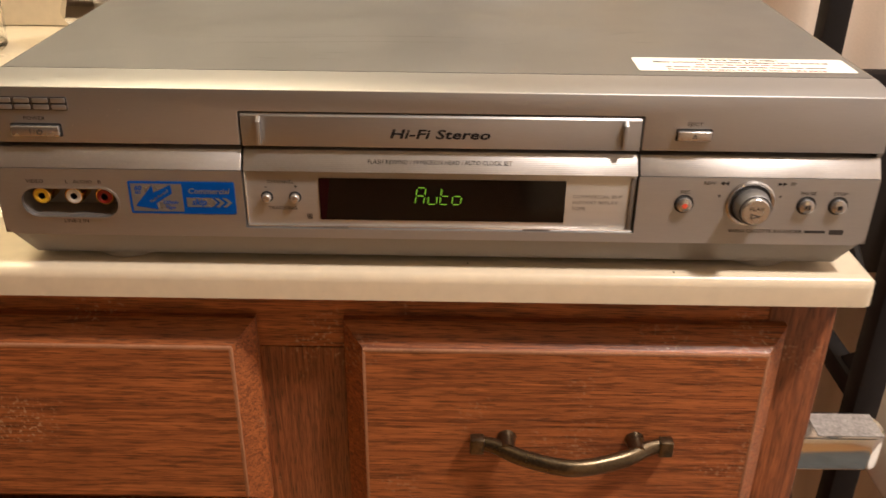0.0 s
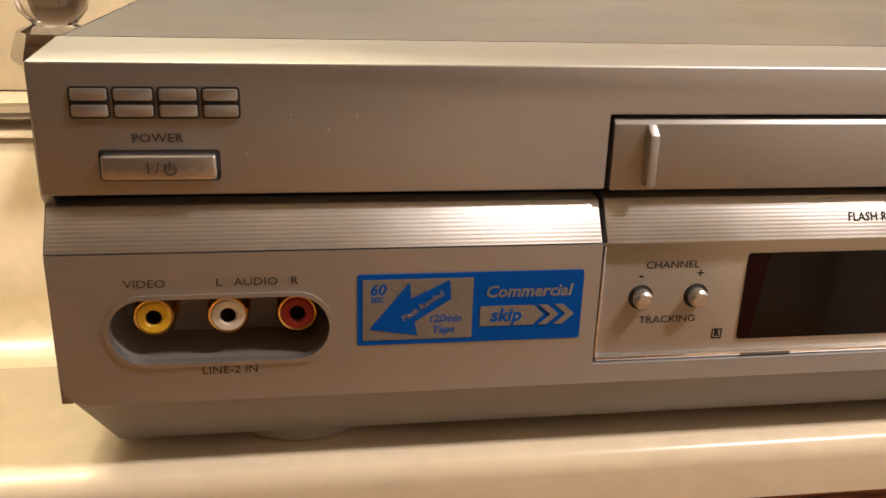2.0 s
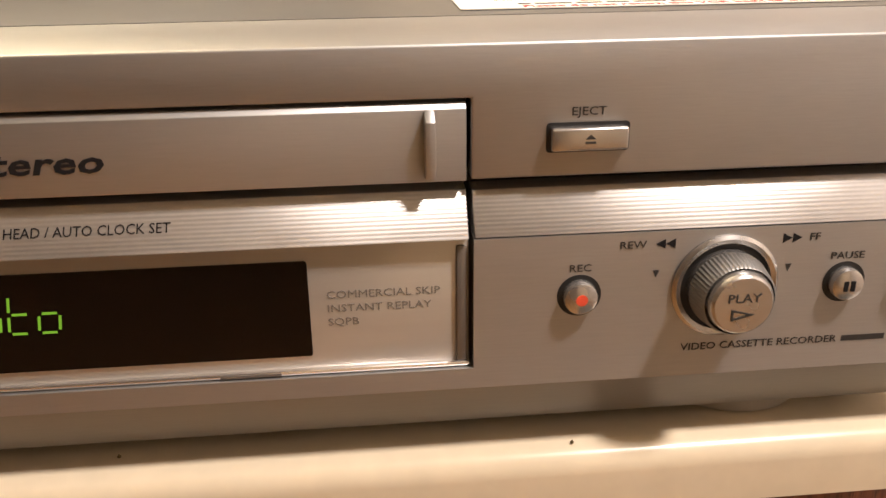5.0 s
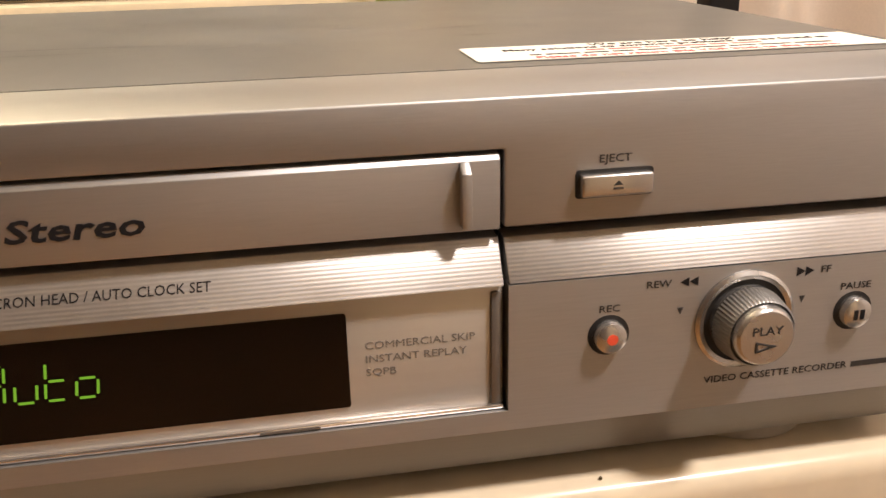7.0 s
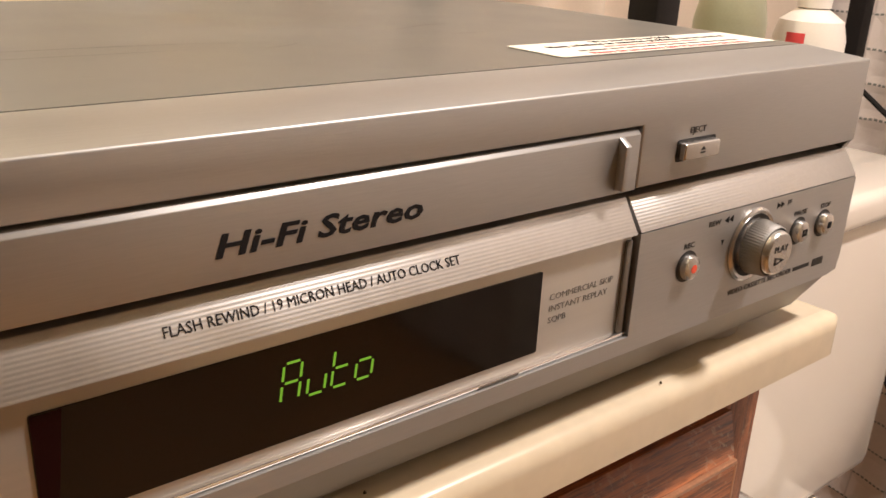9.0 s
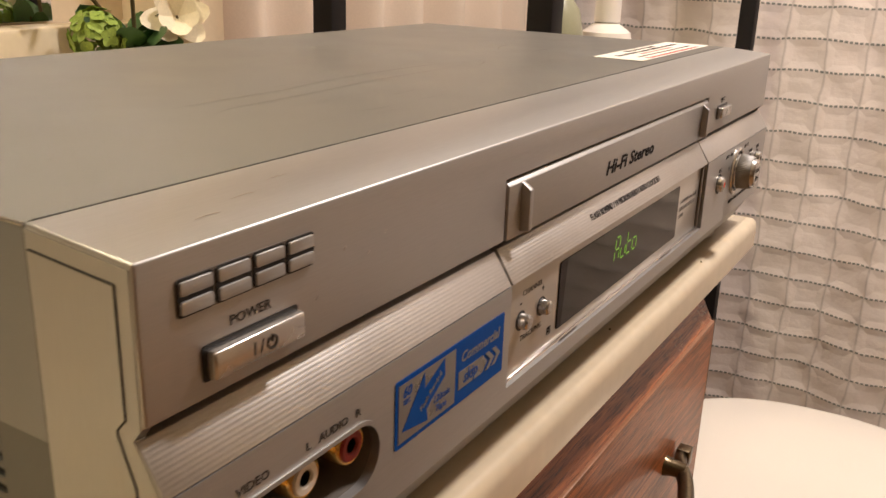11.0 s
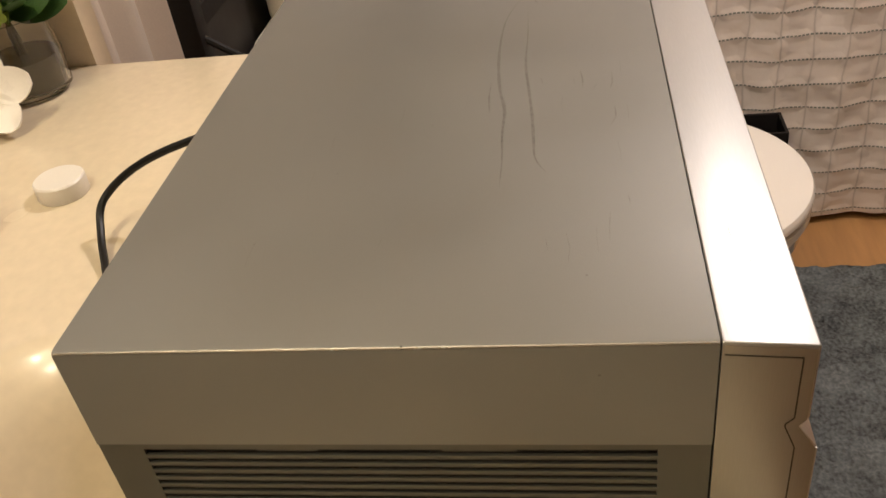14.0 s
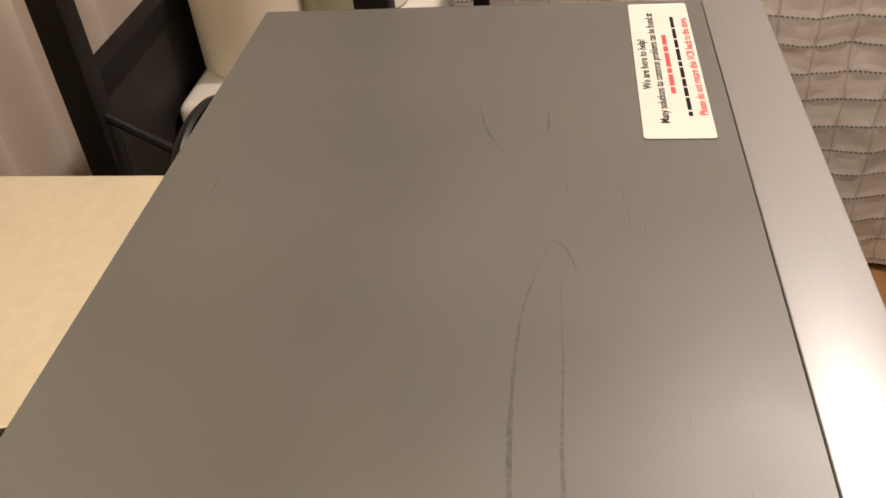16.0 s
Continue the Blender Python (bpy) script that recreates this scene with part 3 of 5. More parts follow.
words("Hi-Fi Stereo", 0.2168, -0.0004, 0.0732, 0.0064, INK, flap, shear=0.22, bold=0.00015, stretch=1.49, space=1.02)
words("FLASH REWIND / 19 MICRON HEAD / AUTO CLOCK SET", 0.2172, -0.00066, 0.0591, 0.0031, INK, trim, turn=(58, 0, 0), stretch=0.90, shear=0.05)

# lower front, with the jack recess and the window panel's opening
oval = rounded(0.0110, 0.0284, 0.0592, 0.0445, 0.008, 10)
lower_outline = [(0.0065, 0.019), (0.0028, 0.0198), (0.0008, 0.0218), (0, 0.0250), (0, 0.0545), (DX0 - 0.0002, 0.0545), (DX0 - 0.0002, 0.0240), (DX1 + 0.0002, 0.0240), (DX1 + 0.0002, 0.0545),
                 (W, 0.0545), (W, 0.0250), (W - 0.0008, 0.0218), (W - 0.0028, 0.0198), (W - 0.0065, 0.019)]
lower = part("lower_front", plate(lower_outline, [oval], YL, 0.0105), SILVER, vcr, "brushed silver lower front")
sill = plate(rounded(0.0104, 0.0278, 0.0598, 0.0451, 0.0085, 10), [rounded(0.0114, 0.0288, 0.0588, 0.0441, 0.0076, 10)], YL - 0.0004, YL + 0.002)
part("recess_rim", sill, SILVER, lower)
cup = bmesh.new()
a = [cup.verts.new((x, YL + 0.0005, z)) for x, z in oval]
b = [cup.verts.new((x, 0.0102, z)) for x, z in rounded(0.0125, 0.0305, 0.0577, 0.0435, 0.0065, 10)]
for i in range(len(a)):
    cup.faces.new((a[i], a[(i + 1) % len(a)], b[(i + 1) % len(a)], b[i]))
cup.faces.new(b)
recess = part("jack_recess", cup, RECESS, lower, "grey recess of the line input jacks")
for jx, jm in ((0.0206, JACK_Y), (0.0365, JACK_W), (0.0517, JACK_R)):
    c = (jx, 0, 0.0390)
    part("jack_ring", lathe([(0.0038, -0.0012), (0.0042, -0.0013), (0.0047, -0.0006), (0.0048, 0.0101)], c, "Y", 28), GOLD, recess, "gold-plated jack ring")
    part("jack_insert", lathe([(0.0017, -0.0012), (0.0021, -0.0017), (0.0034, -0.0017), (0.0038, -0.0012), (0.0038, 0.009)], c, "Y", 24), jm, recess)
    part("jack_hole", lathe([(0.0, 0.002), (0.0017, 0.002), (0.0017, -0.0012)], c, "Y", 16), DARKGAP, recess)
for t, tx in (("VIDEO", 0.0197), ("L", 0.0352), ("AUDIO", 0.0431), ("R", 0.0513)):
    words(t, tx, YL - 0.0001, 0.0477, 0.0026, INK_SOFT, lower, stretch=1.15)
words("LINE-2 IN", 0.0366, YL - 0.0001, 0.0266, 0.0026, INK_SOFT, lower, stretch=1.15)

# chin below the front
chin = [(0.0105, 0.019), (-0.0018, 0.019), (0.0062, 0.0045), (YS - 0.001, 0.0045), (YS - 0.001, 0.019)]
bm = prism_x(chin, 0.0022, W - 0.0022)
for v in bm.verts:
    if v.co.z < 0.01:
        v.co.x = 0.0090 if v.co.x < 0.2 else W - 0.0090
part("chin", bm, CHIN, vcr, "silver sloping chin under the front")

# window panel, display, channel keys
panel = part("window_panel", plate(rounded(DX0 + 0.0006, 0.0244, DX1 - 0.0006, 0.0540, 0.0006, 2), (), -0.0012, 0.0105, 0.0003), PANEL, vcr, "glossy silver window panel")
part("lip", box(DX0 + 0.0006, -0.0026, 0.0243, DX1 - 0.0006, -0.0010, 0.0254, 0.0004), BRIGHT, panel, "bright polished lower lip")
part("side_lip", box(DX0 + 0.0005, -0.0022, 0.0254, DX0 + 0.0012, -0.0010, 0.0535, 0.0003), BRIGHT, panel)
# right-hand lip: its shade is put into the dark grey colour
part("shade_lip", box(DX1 - 0.0034, -0.0022, 0.0254, DX1 - 0.0010, -0.0010, 0.0528, 0.0005), RECESS, panel)
for sx in (0.1655, 0.2655):
    part("lip_slot", box(sx - 0.0065, -0.0028, 0.0245, sx + 0.0065, -0.0024, 0.0251), RECESS, panel)
disp = part("display", plate(rounded(0.1580, 0.0284, 0.2790, 0.0507, 0.0006, 2), (), -0.0016, -0.0008), DISPLAY, panel, "black glossy display showing a green word")
part("display_edge", plate([(0.1582, 0.0286), (0.1610, 0.0286), (0.1635, 0.0505), (0.1582, 0.0505)], (), -0.00164, -0.0015), DISPLAY_EDGE, disp)
# green segments: each letter from short slanted bars
SEG = {"a": ((0, 2), (1, 2)), "b": ((1, 2), (1, 1)), "c": ((1, 1), (1, 0)), "d": ((0, 0), (1, 0)), "e": ((0, 1), (0, 0)), "f": ((0, 2), (0, 1)), "g": ((0, 1), (1, 1))}
for gx, lit in ((0.2051, "abcefg"), (0.2113, "cde"), (0.2172, "defg"), (0.2232, "cdeg")):
    for k in lit:
        (ax, az), (bx, bz) = SEG[k]
        pts = []
        for ux, uz in ((ax, az), (bx, bz)):
            pts.append(Vector((gx + ux * 0.0042 + uz * 0.0006, 0, 0.0375 + uz * 0.0044)))
        d = (pts[1] - pts[0]).normalized()
        nrm = Vector((d.z, 0, -d.x)) * 0.00027
        p0, p1 = pts[0] + d * 0.0006, pts[1] - d * 0.0006
        part("segment", plate([((p0 + nrm).x, (p0 + nrm).z), ((p1 + nrm).x, (p1 + nrm).z), ((p1 - nrm).x, (p1 - nrm).z), ((p0 - nrm).x, (p0 - nrm).z)], (), -0.00172, -0.00162), GLOW, disp, "lit green display segment", smooth=False)


def round_key(x, z, r, name, parent, y=YL, out=0.0028):
    part("key_gap", lathe([(0.0, -0.0001), (r * 1.28, -0.0001), (r * 1.28, 0.001)], (x, y, z), "Y", 28), DARKGAP, parent)
    return part(name, lathe([(0.0, -out), (r * 0.7, -out * 0.97), (r * 0.93, -out * 0.8), (r, -out * 0.45), (r, 0.001)], (x, y, z), "Y", 28), BUTTON, parent, "domed silver push key")


for kx in (0.1322, 0.1460):
    round_key(kx, 0.0402, 0.0024, "channel_key", panel, -0.0012, 0.0032)
words("CHANNEL", 0.1393, -0.00125, 0.0482, 0.0025, INK_SOFT, panel, stretch=1.15)
words("TRACKING", 0.1395, -0.00125, 0.0342, 0.0025, INK_SOFT, panel, stretch=1.15)
words("-", 0.1318, -0.00125, 0.0458, 0.0042, INK, panel)
words("+", 0.1465, -0.00125, 0.0458, 0.0036, INK, panel)
for k, t in enumerate(("COMMERCIAL SKIP", "INSTANT REPLAY", "SQPB")):
    words(t, 0.2826, -0.00125, 0.0425 - 0.0032 * k, 0.0025, INK_PALE, panel, "LEFT", stretch=1.15)
part("mark_box", plate(rounded(0.1514, 0.0286, 0.1540, 0.0312, 0.0002, 2), [rounded(0.1517, 0.0289, 0.1537, 0.0309, 0.0001, 2)], -0.0013, -0.0011), INK, panel, smooth=False)
words("R", 0.1527, -0.00125, 0.0299, 0.0022, INK, panel, bold=0.00008)

# blue feature sticker
stk = part("feature_sticker", plate(rounded(0.0650, 0.0314, 0.1170, 0.0486, 0.0006, 3), (), YL - 0.0002, YL), BLUE, vcr, "blue and silver feature sticker")
YK = YL - 0.0002
poly([(0.0662, 0.0326), (0.0912, 0.0326), (0.0912, 0.0474), (0.0662, 0.0474)], YK, FOIL, stk, "foil_field")
YK2 = YK - 0.0001
poly([(0.0768, 0.0468), (0.0676, 0.0354), (0.0786, 0.0336), (0.0779, 0.0369), (0.0862, 0.0424), (0.0858, 0.0470), (0.0770, 0.0426)], YK2, BLUE, stk, "arrow")
words("Flash Rewind", 0.0798, YK2 - 0.0001, 0.0408, 0.0021, FOIL, stk, turn=(90, -35, 0), bold=0.00004)
words("60", 0.0695, YK2, 0.0449, 0.0036, BLUE, stk, bold=0.0001, shear=0.2)
words("SEC", 0.0695, YK2, 0.0425, 0.0017, BLUE, stk, bold=0.00005)
words("120min", 0.0848, YK2, 0.0375, 0.0026, BLUE, stk, bold=0.00005, shear=0.2)
words("Tape", 0.0845, YK2, 0.0348, 0.0026, BLUE, stk, bold=0.00005, shear=0.2)
words("Commercial", 0.1041, YK, 0.0436, 0.0040, FOIL, stk, bold=0.00010, shear=0.2, stretch=1.02)
poly([(0.0930, 0.0352), (0.0930, 0.0402), (0.1055, 0.0402), (0.1080, 0.0377), (0.1055, 0.0352)], YK, FOIL, stk, "skip_field")
words("skip", 0.0990, YK2, 0.0378, 0.0046, BLUE, stk, bold=0.00012, shear=0.2)
for cx in (0.1068, 0.1105):
    poly([(cx, 0.0352), (cx + 0.0028, 0.0377), (cx, 0.0402), (cx + 0.0020, 0.0402), (cx + 0.0048, 0.0377), (cx + 0.0020, 0.0352)], YK2 if cx < 0.108 else YK, FOIL, stk, "chevron")

# maker's mark: four pairs of plain low bars on one dark plate, their painted shadow
badge = part("badge_shadow", plate(rounded(0.0076, 0.0828, 0.0414, 0.0895, 0.0008, 3), (), -0.0002, 0.0005), RECESS, front, "dark plate standing in for the maker's mark's shadow")
for x0, x1 in ((0.0081, 0.0152), (0.0165, 0.0240), (0.0253, 0.0327), (0.0340, 0.0409)):
    part("badge_outline", plate(rounded(x0 - 0.0004, 0.0829, x1 + 0.0004, 0.0894, 0.0008, 3), (), -0.0004, 0.0005), DARKGAP, badge)
    for z0, z1 in ((0.0833, 0.0857), (0.0866, 0.0890)):
        part("badge_bar", plate(rounded(x0, z0, x1, z1, 0.0005, 3), (), -0.0009, 0.0, 0.0002), SILVER, badge, "plain embossed silver bar")


def bar_key(x0, x1, z0, z1, name):
    part("key_gap", plate(rounded(x0 - 0.0007, z0 - 0.0007, x1 + 0.0007, z1 + 0.0007, 0.0008, 3), (), -0.0002, 0.0005), DARKGAP, front)
    return part(name, box(x0, -0.0026, z0, x1, 0.0005, z1, 0.0006, 3), BUTTON, front, "satin silver push key")


pk = bar_key(0.0130, 0.0360, 0.0704, 0.0756, "power_key")
words("POWER", 0.0243, -0.0001, 0.0787, 0.0026, INK_SOFT, front, stretch=1.15)
words("I / ", 0.0238, -0.00265, 0.0729, 0.0034, INK_SOFT, pk)
arc = [(0.0268 + 0.0012 * math.cos(a), 0.0728 + 0.0012 * math.sin(a)) for a in (radians(125 + 290 * k / 20) for k in range(21))]
part("standby_mark", join(tube([(x, -0.0027, z) for x, z in arc], 0.0002, 6), tube([(0.0268, -0.0027, 0.0729), (0.0268, -0.0027, 0.0743)], 0.0002, 6)), INK_SOFT, pk)
ek = bar_key(0.3298, 0.3458, 0.0724, 0.0772, "eject_key")
words("EJECT", 0.3378, -0.0001, 0.0801, 0.0025, INK_SOFT, front, stretch=1.15)
poly([(0.3378, 0.0759), (0.3367, 0.0749), (0.3389, 0.0749)], -0.00262, INK_SOFT, ek, "eject_triangle")
poly([(0.3367, 0.0740), (0.3389, 0.0740), (0.3389, 0.0744), (0.3367, 0.0744)], -0.00262, INK_SOFT, ek, "eject_bar")

# transport keys and the play knob
KZ = 0.0405
rk = round_key(0.3368, KZ, 0.0038, "record_key", lower)
part("red_dot", lathe([(0.0, -0.0001), (0.0013, -0.00005), (0.0013, 0.0003)], (0.3368, YL - 0.0028, KZ), "Y", 20), REDDOT, rk, "red record dot")
pz = round_key(0.3966, KZ, 0.0038, "pause_key", lower)
for dx in (-0.0008, 0.0008):
    part("pause_bar", box(0.3966 + dx - 0.0005, YL - 0.00292, KZ - 0.0012, 0.3966 + dx + 0.0005, YL - 0.0027, KZ + 0.0012), INK, pz)
sk = round_key(0.4122, KZ, 0.0038, "stop_key", lower)
part("stop_square", box(0.4122 - 0.0011, YL - 0.00292, KZ - 0.0011, 0.4122 + 0.0011, YL - 0.0027, KZ + 0.0011), INK, sk)
ring_ob = part("knob_ring", lathe([(0.0100, 0.0005), (0.0102, -0.0009), (0.0112, -0.0012), (0.0120, -0.0006), (0.0121, 0.0005)], (0.3692, YL, KZ + 0.0006), "Y", 48), BUTTON, lower, "thin chrome ring round the knob")
part("knob_gap", lathe([(0.0, -0.0001), (0.0101, -0.0001), (0.0101, 0.001)], (0.3692, YL, KZ + 0.0006), "Y", 40), DARKGAP, lower)
knob = part("play_knob", lathe([(0.0, -0.0105), (0.0062, -0.0104), (0.0067, -0.0100), (0.0070, -0.0092), (0.0082, -0.0040), (0.0086, -0.002), (0.0087, 0.0005)], (0.3692, YL, KZ + 0.0006), "Y", 48), BUTTON, lower, "round silver shuttle knob")
grip = lathe([(0.0086, -0.0018), (0.0088, -0.0024), (0.0080, -0.0080), (0.0076, -0.0084)], (0.3692, YL, KZ + 0.0006), "Y", 120)
for v in grip.verts:
    around = math.atan2(v.co.z - KZ - 0.0006, v.co.x - 0.3692)
    out = 1.0 + 0.012 * math.cos(60 * around)
    v.co.x, v.co.z = 0.3692 + (v.co.x - 0.3692) * out, KZ + 0.0006 + (v.co.z - KZ - 0.0006) * out
part("grip", grip, GRIP, knob, "ribbed grey grip of the knob")
words("PLAY", 0.3692, YL - 0.01055, KZ + 0.0022, 0.0028, INK_SOFT, knob, stretch=1.15)
tri = [(0.3667, KZ - 0.0002), (0.3667, KZ - 0.0028), (0.3717, KZ - 0.0015)]
part("play_mark", plate(tri, [[(0.3671, KZ - 0.0007), (0.3671, KZ - 0.0023), (0.3703, KZ - 0.0015)]], YL - 0.0107, YL - 0.0104), INK_SOFT, knob, smooth=False)
for t, tx in (("REC", 0.3368), ("PAUSE", 0.3966), ("STOP", 0.4122)):
    words(t, tx, YL - 0.0001, 0.0468, 0.0024, INK_SOFT, lower, stretch=1.15)
words("REW", 0.3480, YL - 0.0001, 0.0516, 0.0024, INK_SOFT, lower, stretch=1.15)
words("FF", 0.3884, YL - 0.0001, 0.0516, 0.0024, INK_SOFT, lower, stretch=1.15)
for x0, s in ((0.3530, -1), (0.3552, -1), (0.3812, 1), (0.3834, 1)):
    xa, xb = (x0, x0 + 0.0021) if s > 0 else (x0 + 0.0021, x0)
    poly([(xa, 0.0505), (xa, 0.0527), (xb, 0.0516)], YL, INK, lower, "arrow_mark")
for x0 in (0.3535, 0.3832):
    poly([(x0 - 0.0007, 0.0455), (x0 + 0.0007, 0.0455), (x0, 0.0438)], YL, INK_SOFT, lower, "pointer_mark")
words("VIDEO CASSETTE RECORDER", 0.3790, YL - 0.0001, 0.0262, 0.0025, INK_SOFT, lower, stretch=1.12)
poly([(0.3985, 0.0255), (0.4088, 0.0255), (0.4088, 0.0269), (0.3985, 0.0269)], YL, INK_SOFT, lower, "print_bar")
poly([(0.4108, 0.0247), (0.4178, 0.0247), (0.4178, 0.0274), (0.4108, 0.0274)], YL, INK_SOFT, lower, "format_mark")

# metal case: folded cover over a slotted base
cover = bmesh.new()
sec = [(0.0, 0.0558), (0.0, ZT - 0.0016), (0.0005, ZT - 0.0005), (0.0016, ZT), (W - 0.0016, ZT), (W - 0.0005, ZT - 0.0005), (W, ZT - 0.0016), (W, 0.0558)]
prev = None
for y in (YS + 0.0002, YB):
    row = [cover.verts.new((x, y, z)) for x, z in sec]
    if prev:
        for i in range(len(sec) - 1):
            cover.faces.new((prev[i], prev[i + 1], row[i + 1], row[i]))
    prev = row
bmesh.ops.recalc_face_normals(cover, faces=list(cover.faces))
bmesh.ops.solidify(cover, geom=list(cover.faces), thickness=0.0008)
case = part("case_cover", cover, SILVER_TOP, vcr, "grey-silver painted metal case cover")


def base_side(x, out, name):
    """The lower side: a frame round nine slots, with a slat between each two."""
    frame_bm = plate([(YS + 0.0003, 0.0100), (YB, 0.0100), (YB, 0.0556), (YS + 0.0003, 0.0556)], [[(0.041, 0.0205), (0.204, 0.0205), (0.204, 0.0530), (0.041, 0.0530)]], 0, out)
    frame_bm.transform(Matrix(((0, 1, 0, x), (1, 0, 0, 0), (0, 0, 1, 0), (0, 0, 0, 1))))
    bmesh.ops.recalc_face_normals(frame_bm, faces=list(frame_bm.faces))
    side = part(name, frame_bm, SILVER_SIDE, vcr, "dark grey slotted lower side")
    n = 9
    pitch = (0.0530 - 0.0205) / n
    for k in range(1, n):
        z = 0.0205 + pitch * k
        part("slat", box(x, 0.041, z - 0.0008, x + out, 0.204, z + 0.0008), SILVER_SIDE, side)


    for y0, y1 in ((0.083, 0.106), (0.146, 0.166)):
        part("slot_tab", box(x + 0.0009, y0, 0.0512, x + out - 0.0001, y1, 0.0531), SILVER_SIDE, side)


base_side(0.0004, 0.0012, "left_base")
base_side(W - 0.0016, 0.0012, "right_base")
part("inside", box(0.006, 0.032, 0.0095, W - 0.006, YB - 0.004, 0.0945), DARKGAP, vcr)
part("underside", box(0.0004, YS, 0.0090, W - 0.0004, YB - 0.001, 0.0102), SILVER_SIDE, vcr)
part("back_panel", box(0.0006, YB - 0.002, 0.0102, W - 0.0006, YB - 0.0006, ZT - 0.001), SILVER_SIDE, vcr, "dark grey back panel")
# bezel cheeks with the engraved outline
for x, s in ((0.0, 1), (W, -1)):
    prof = [(0.0008, ZF - 0.001), (YS - 0.0003, ZT - 0.001), (YS - 0.0003, 0.0192), (YL + 0.0005, 0.0195), (YL + 0.0005, 0.0545), (0.0028, 0.0638), (0.0008, 0.0664)]
    xa, xb = (x - 0.0002, x + 0.0022) if s > 0 else (x - 0.0022, x + 0.0002)
    ch = part("cheek", prism_x(prof, xa, xb), CHEEK, vcr, "silver cheek of the front with engraved outline")
    xo = xa - 0.00005 if s > 0 else xb + 0.00005
    line = [(YS - 0.001, 0.0918), (0.0042, 0.0902), (0.0042, 0.0672), (0.0064, 0.0648), (0.0064, 0.0636), (0.0030, 0.0550), (0.0030, 0.0195), (YS - 0.001, 0.0175)]
    part("engraved_line", join(*[tube([(xo, *p), (xo, *q)], 0.00022, 6) for p, q in zip(line, line[1:])]), DARKGAP, ch, smooth=False)
for fx, fy in ((0.052, 0.0265), (0.385, 0.0265), (0.375, 0.19)):
    part("foot", lathe([(0.0, 0.0), (0.0175, 0.0), (0.0190, 0.0006), (0.0192, 0.0092), (0.0, 0.0092)], (fx, fy, 0.0), "Z", 32), RUBBER, vcr, "round grey foot")

# white help sticker on the cover
lab = plate(rounded(0.3155, 0.0325, 0.4245, 0.0565, 0.0012, 3), (), 0, 0.0002)
lab.transform(Matrix.Translation((0, 0, ZT + 0.0002)) @ pose(0, 0, 0, 90) @ Matrix.Diagonal((1, 1, 1, 1)))
for v in lab.verts:
    v.co.y = -v.co.y if v.co.y < 0 else v.co.y
bmesh.ops.recalc_face_normals(lab, faces=list(lab.faces))
note = part("help_sticker", lab, PAPER, case, "white paper help sticker with black and red print")
ZL = ZT + 0.00046
flat = (0, 0, 0)
words("We are here to help!", 0.370, 0.0530, ZL, 0.0043, INK, note, turn=flat, bold=0.00006, stretch=1.1)
words("Many solutions to common problems can be found at", 0.370, 0.0485, ZL, 0.0043, INK, note, turn=flat, bold=0.00006, stretch=0.96)
words("Please do not return this VCR back to the store.", 0.370, 0.0350, ZL, 0.0041, REDINK, note, turn=flat, bold=0.00006, stretch=0.98)


def print_bars(x0, x1, y, h, material, gaps):
    x = x0
    for g in gaps:
        w = (x1 - x0) * g
        part("print_bar", box(x, y - h / 2, ZL - 0.00005, x + w - 0.0012, y + h / 2, ZL + 0.00003), material, note, smooth=False)
        x += w


print_bars(0.346, 0.395, 0.0440, 0.0017, REDINK, (0.12, 0.2, 0.1, 0.26, 0.12, 0.2))
print_bars(0.330, 0.412, 0.0396, 0.0014, INK, (0.05, 0.12, 0.09, 0.08, 0.11, 0.06, 0.13, 0.1, 0.12, 0.14))


# rub marks and scratches on the cover and the front
def rub(points, width, material, host, name="rub_mark"):
    bm = bmesh.new()
    prev, n = None, len(points)
    for i, p in enumerate(points):
        d = Vector(points[min(i + 1, n - 1)]) - Vector(points[max(i - 1, 0)])
        s = Vector((-d.y, d.x, 0)).normalized() * width * math.sin(math.pi * (i + 0.35) / (n + 0.2)) * random.uniform(0.6, 1.1)
        row = [bm.verts.new(Vector(p) + s), bm.verts.new(Vector(p) - s)]
        if prev:
            bm.faces.new((prev[0], prev[1], row[1], row[0]))
        prev = row
    return part(name, bm, material, host, smooth=False)


ZR = ZT + 0.00006
for pts in ([(0.259, 0.087), (0.235, 0.093), (0.214, 0.095), (0.183, 0.095), (0.156, 0.093), (0.137, 0.09), (0.119, 0.09), (0.098, 0.089), (0.08, 0.089)],
            [(0.245, 0.084), (0.209, 0.083), (0.179, 0.083), (0.155, 0.081), (0.132, 0.079), (0.114, 0.078), (0.099, 0.077), (0.089, 0.073)],
            [(0.261, 0.088), (0.259, 0.084), (0.253, 0.081), (0.245, 0.079)], [(0.17, 0.06), (0.161, 0.059), (0.152, 0.059)],
            [(0.167, 0.047), (0.157, 0.047), (0.151, 0.048)], [(0.162, 0.097), (0.148, 0.097), (0.136, 0.096)], [(0.136, 0.047), (0.127, 0.047), (0.121, 0.049)],
            [(0.341, 0.114), (0.323, 0.11), (0.308, 0.103)], [(0.336, 0.089), (0.328, 0.0885), (0.32, 0.089)]):
    rub(smooth_line([(x, y, ZR) for x, y in pts], 6), 0.0007 if len(pts) > 4 else 0.0004, SCUFF, case)
for x, z in ((0.065, 0.083), (0.051, 0.083), (0.042, 0.075), (0.059, 0.080)):
    part("scratch", tube([(x, -0.00002, z), (x + 0.0006, -0.00002, z + 0.0008)], 0.00010, 5), LIGHTSCRATCH, front)

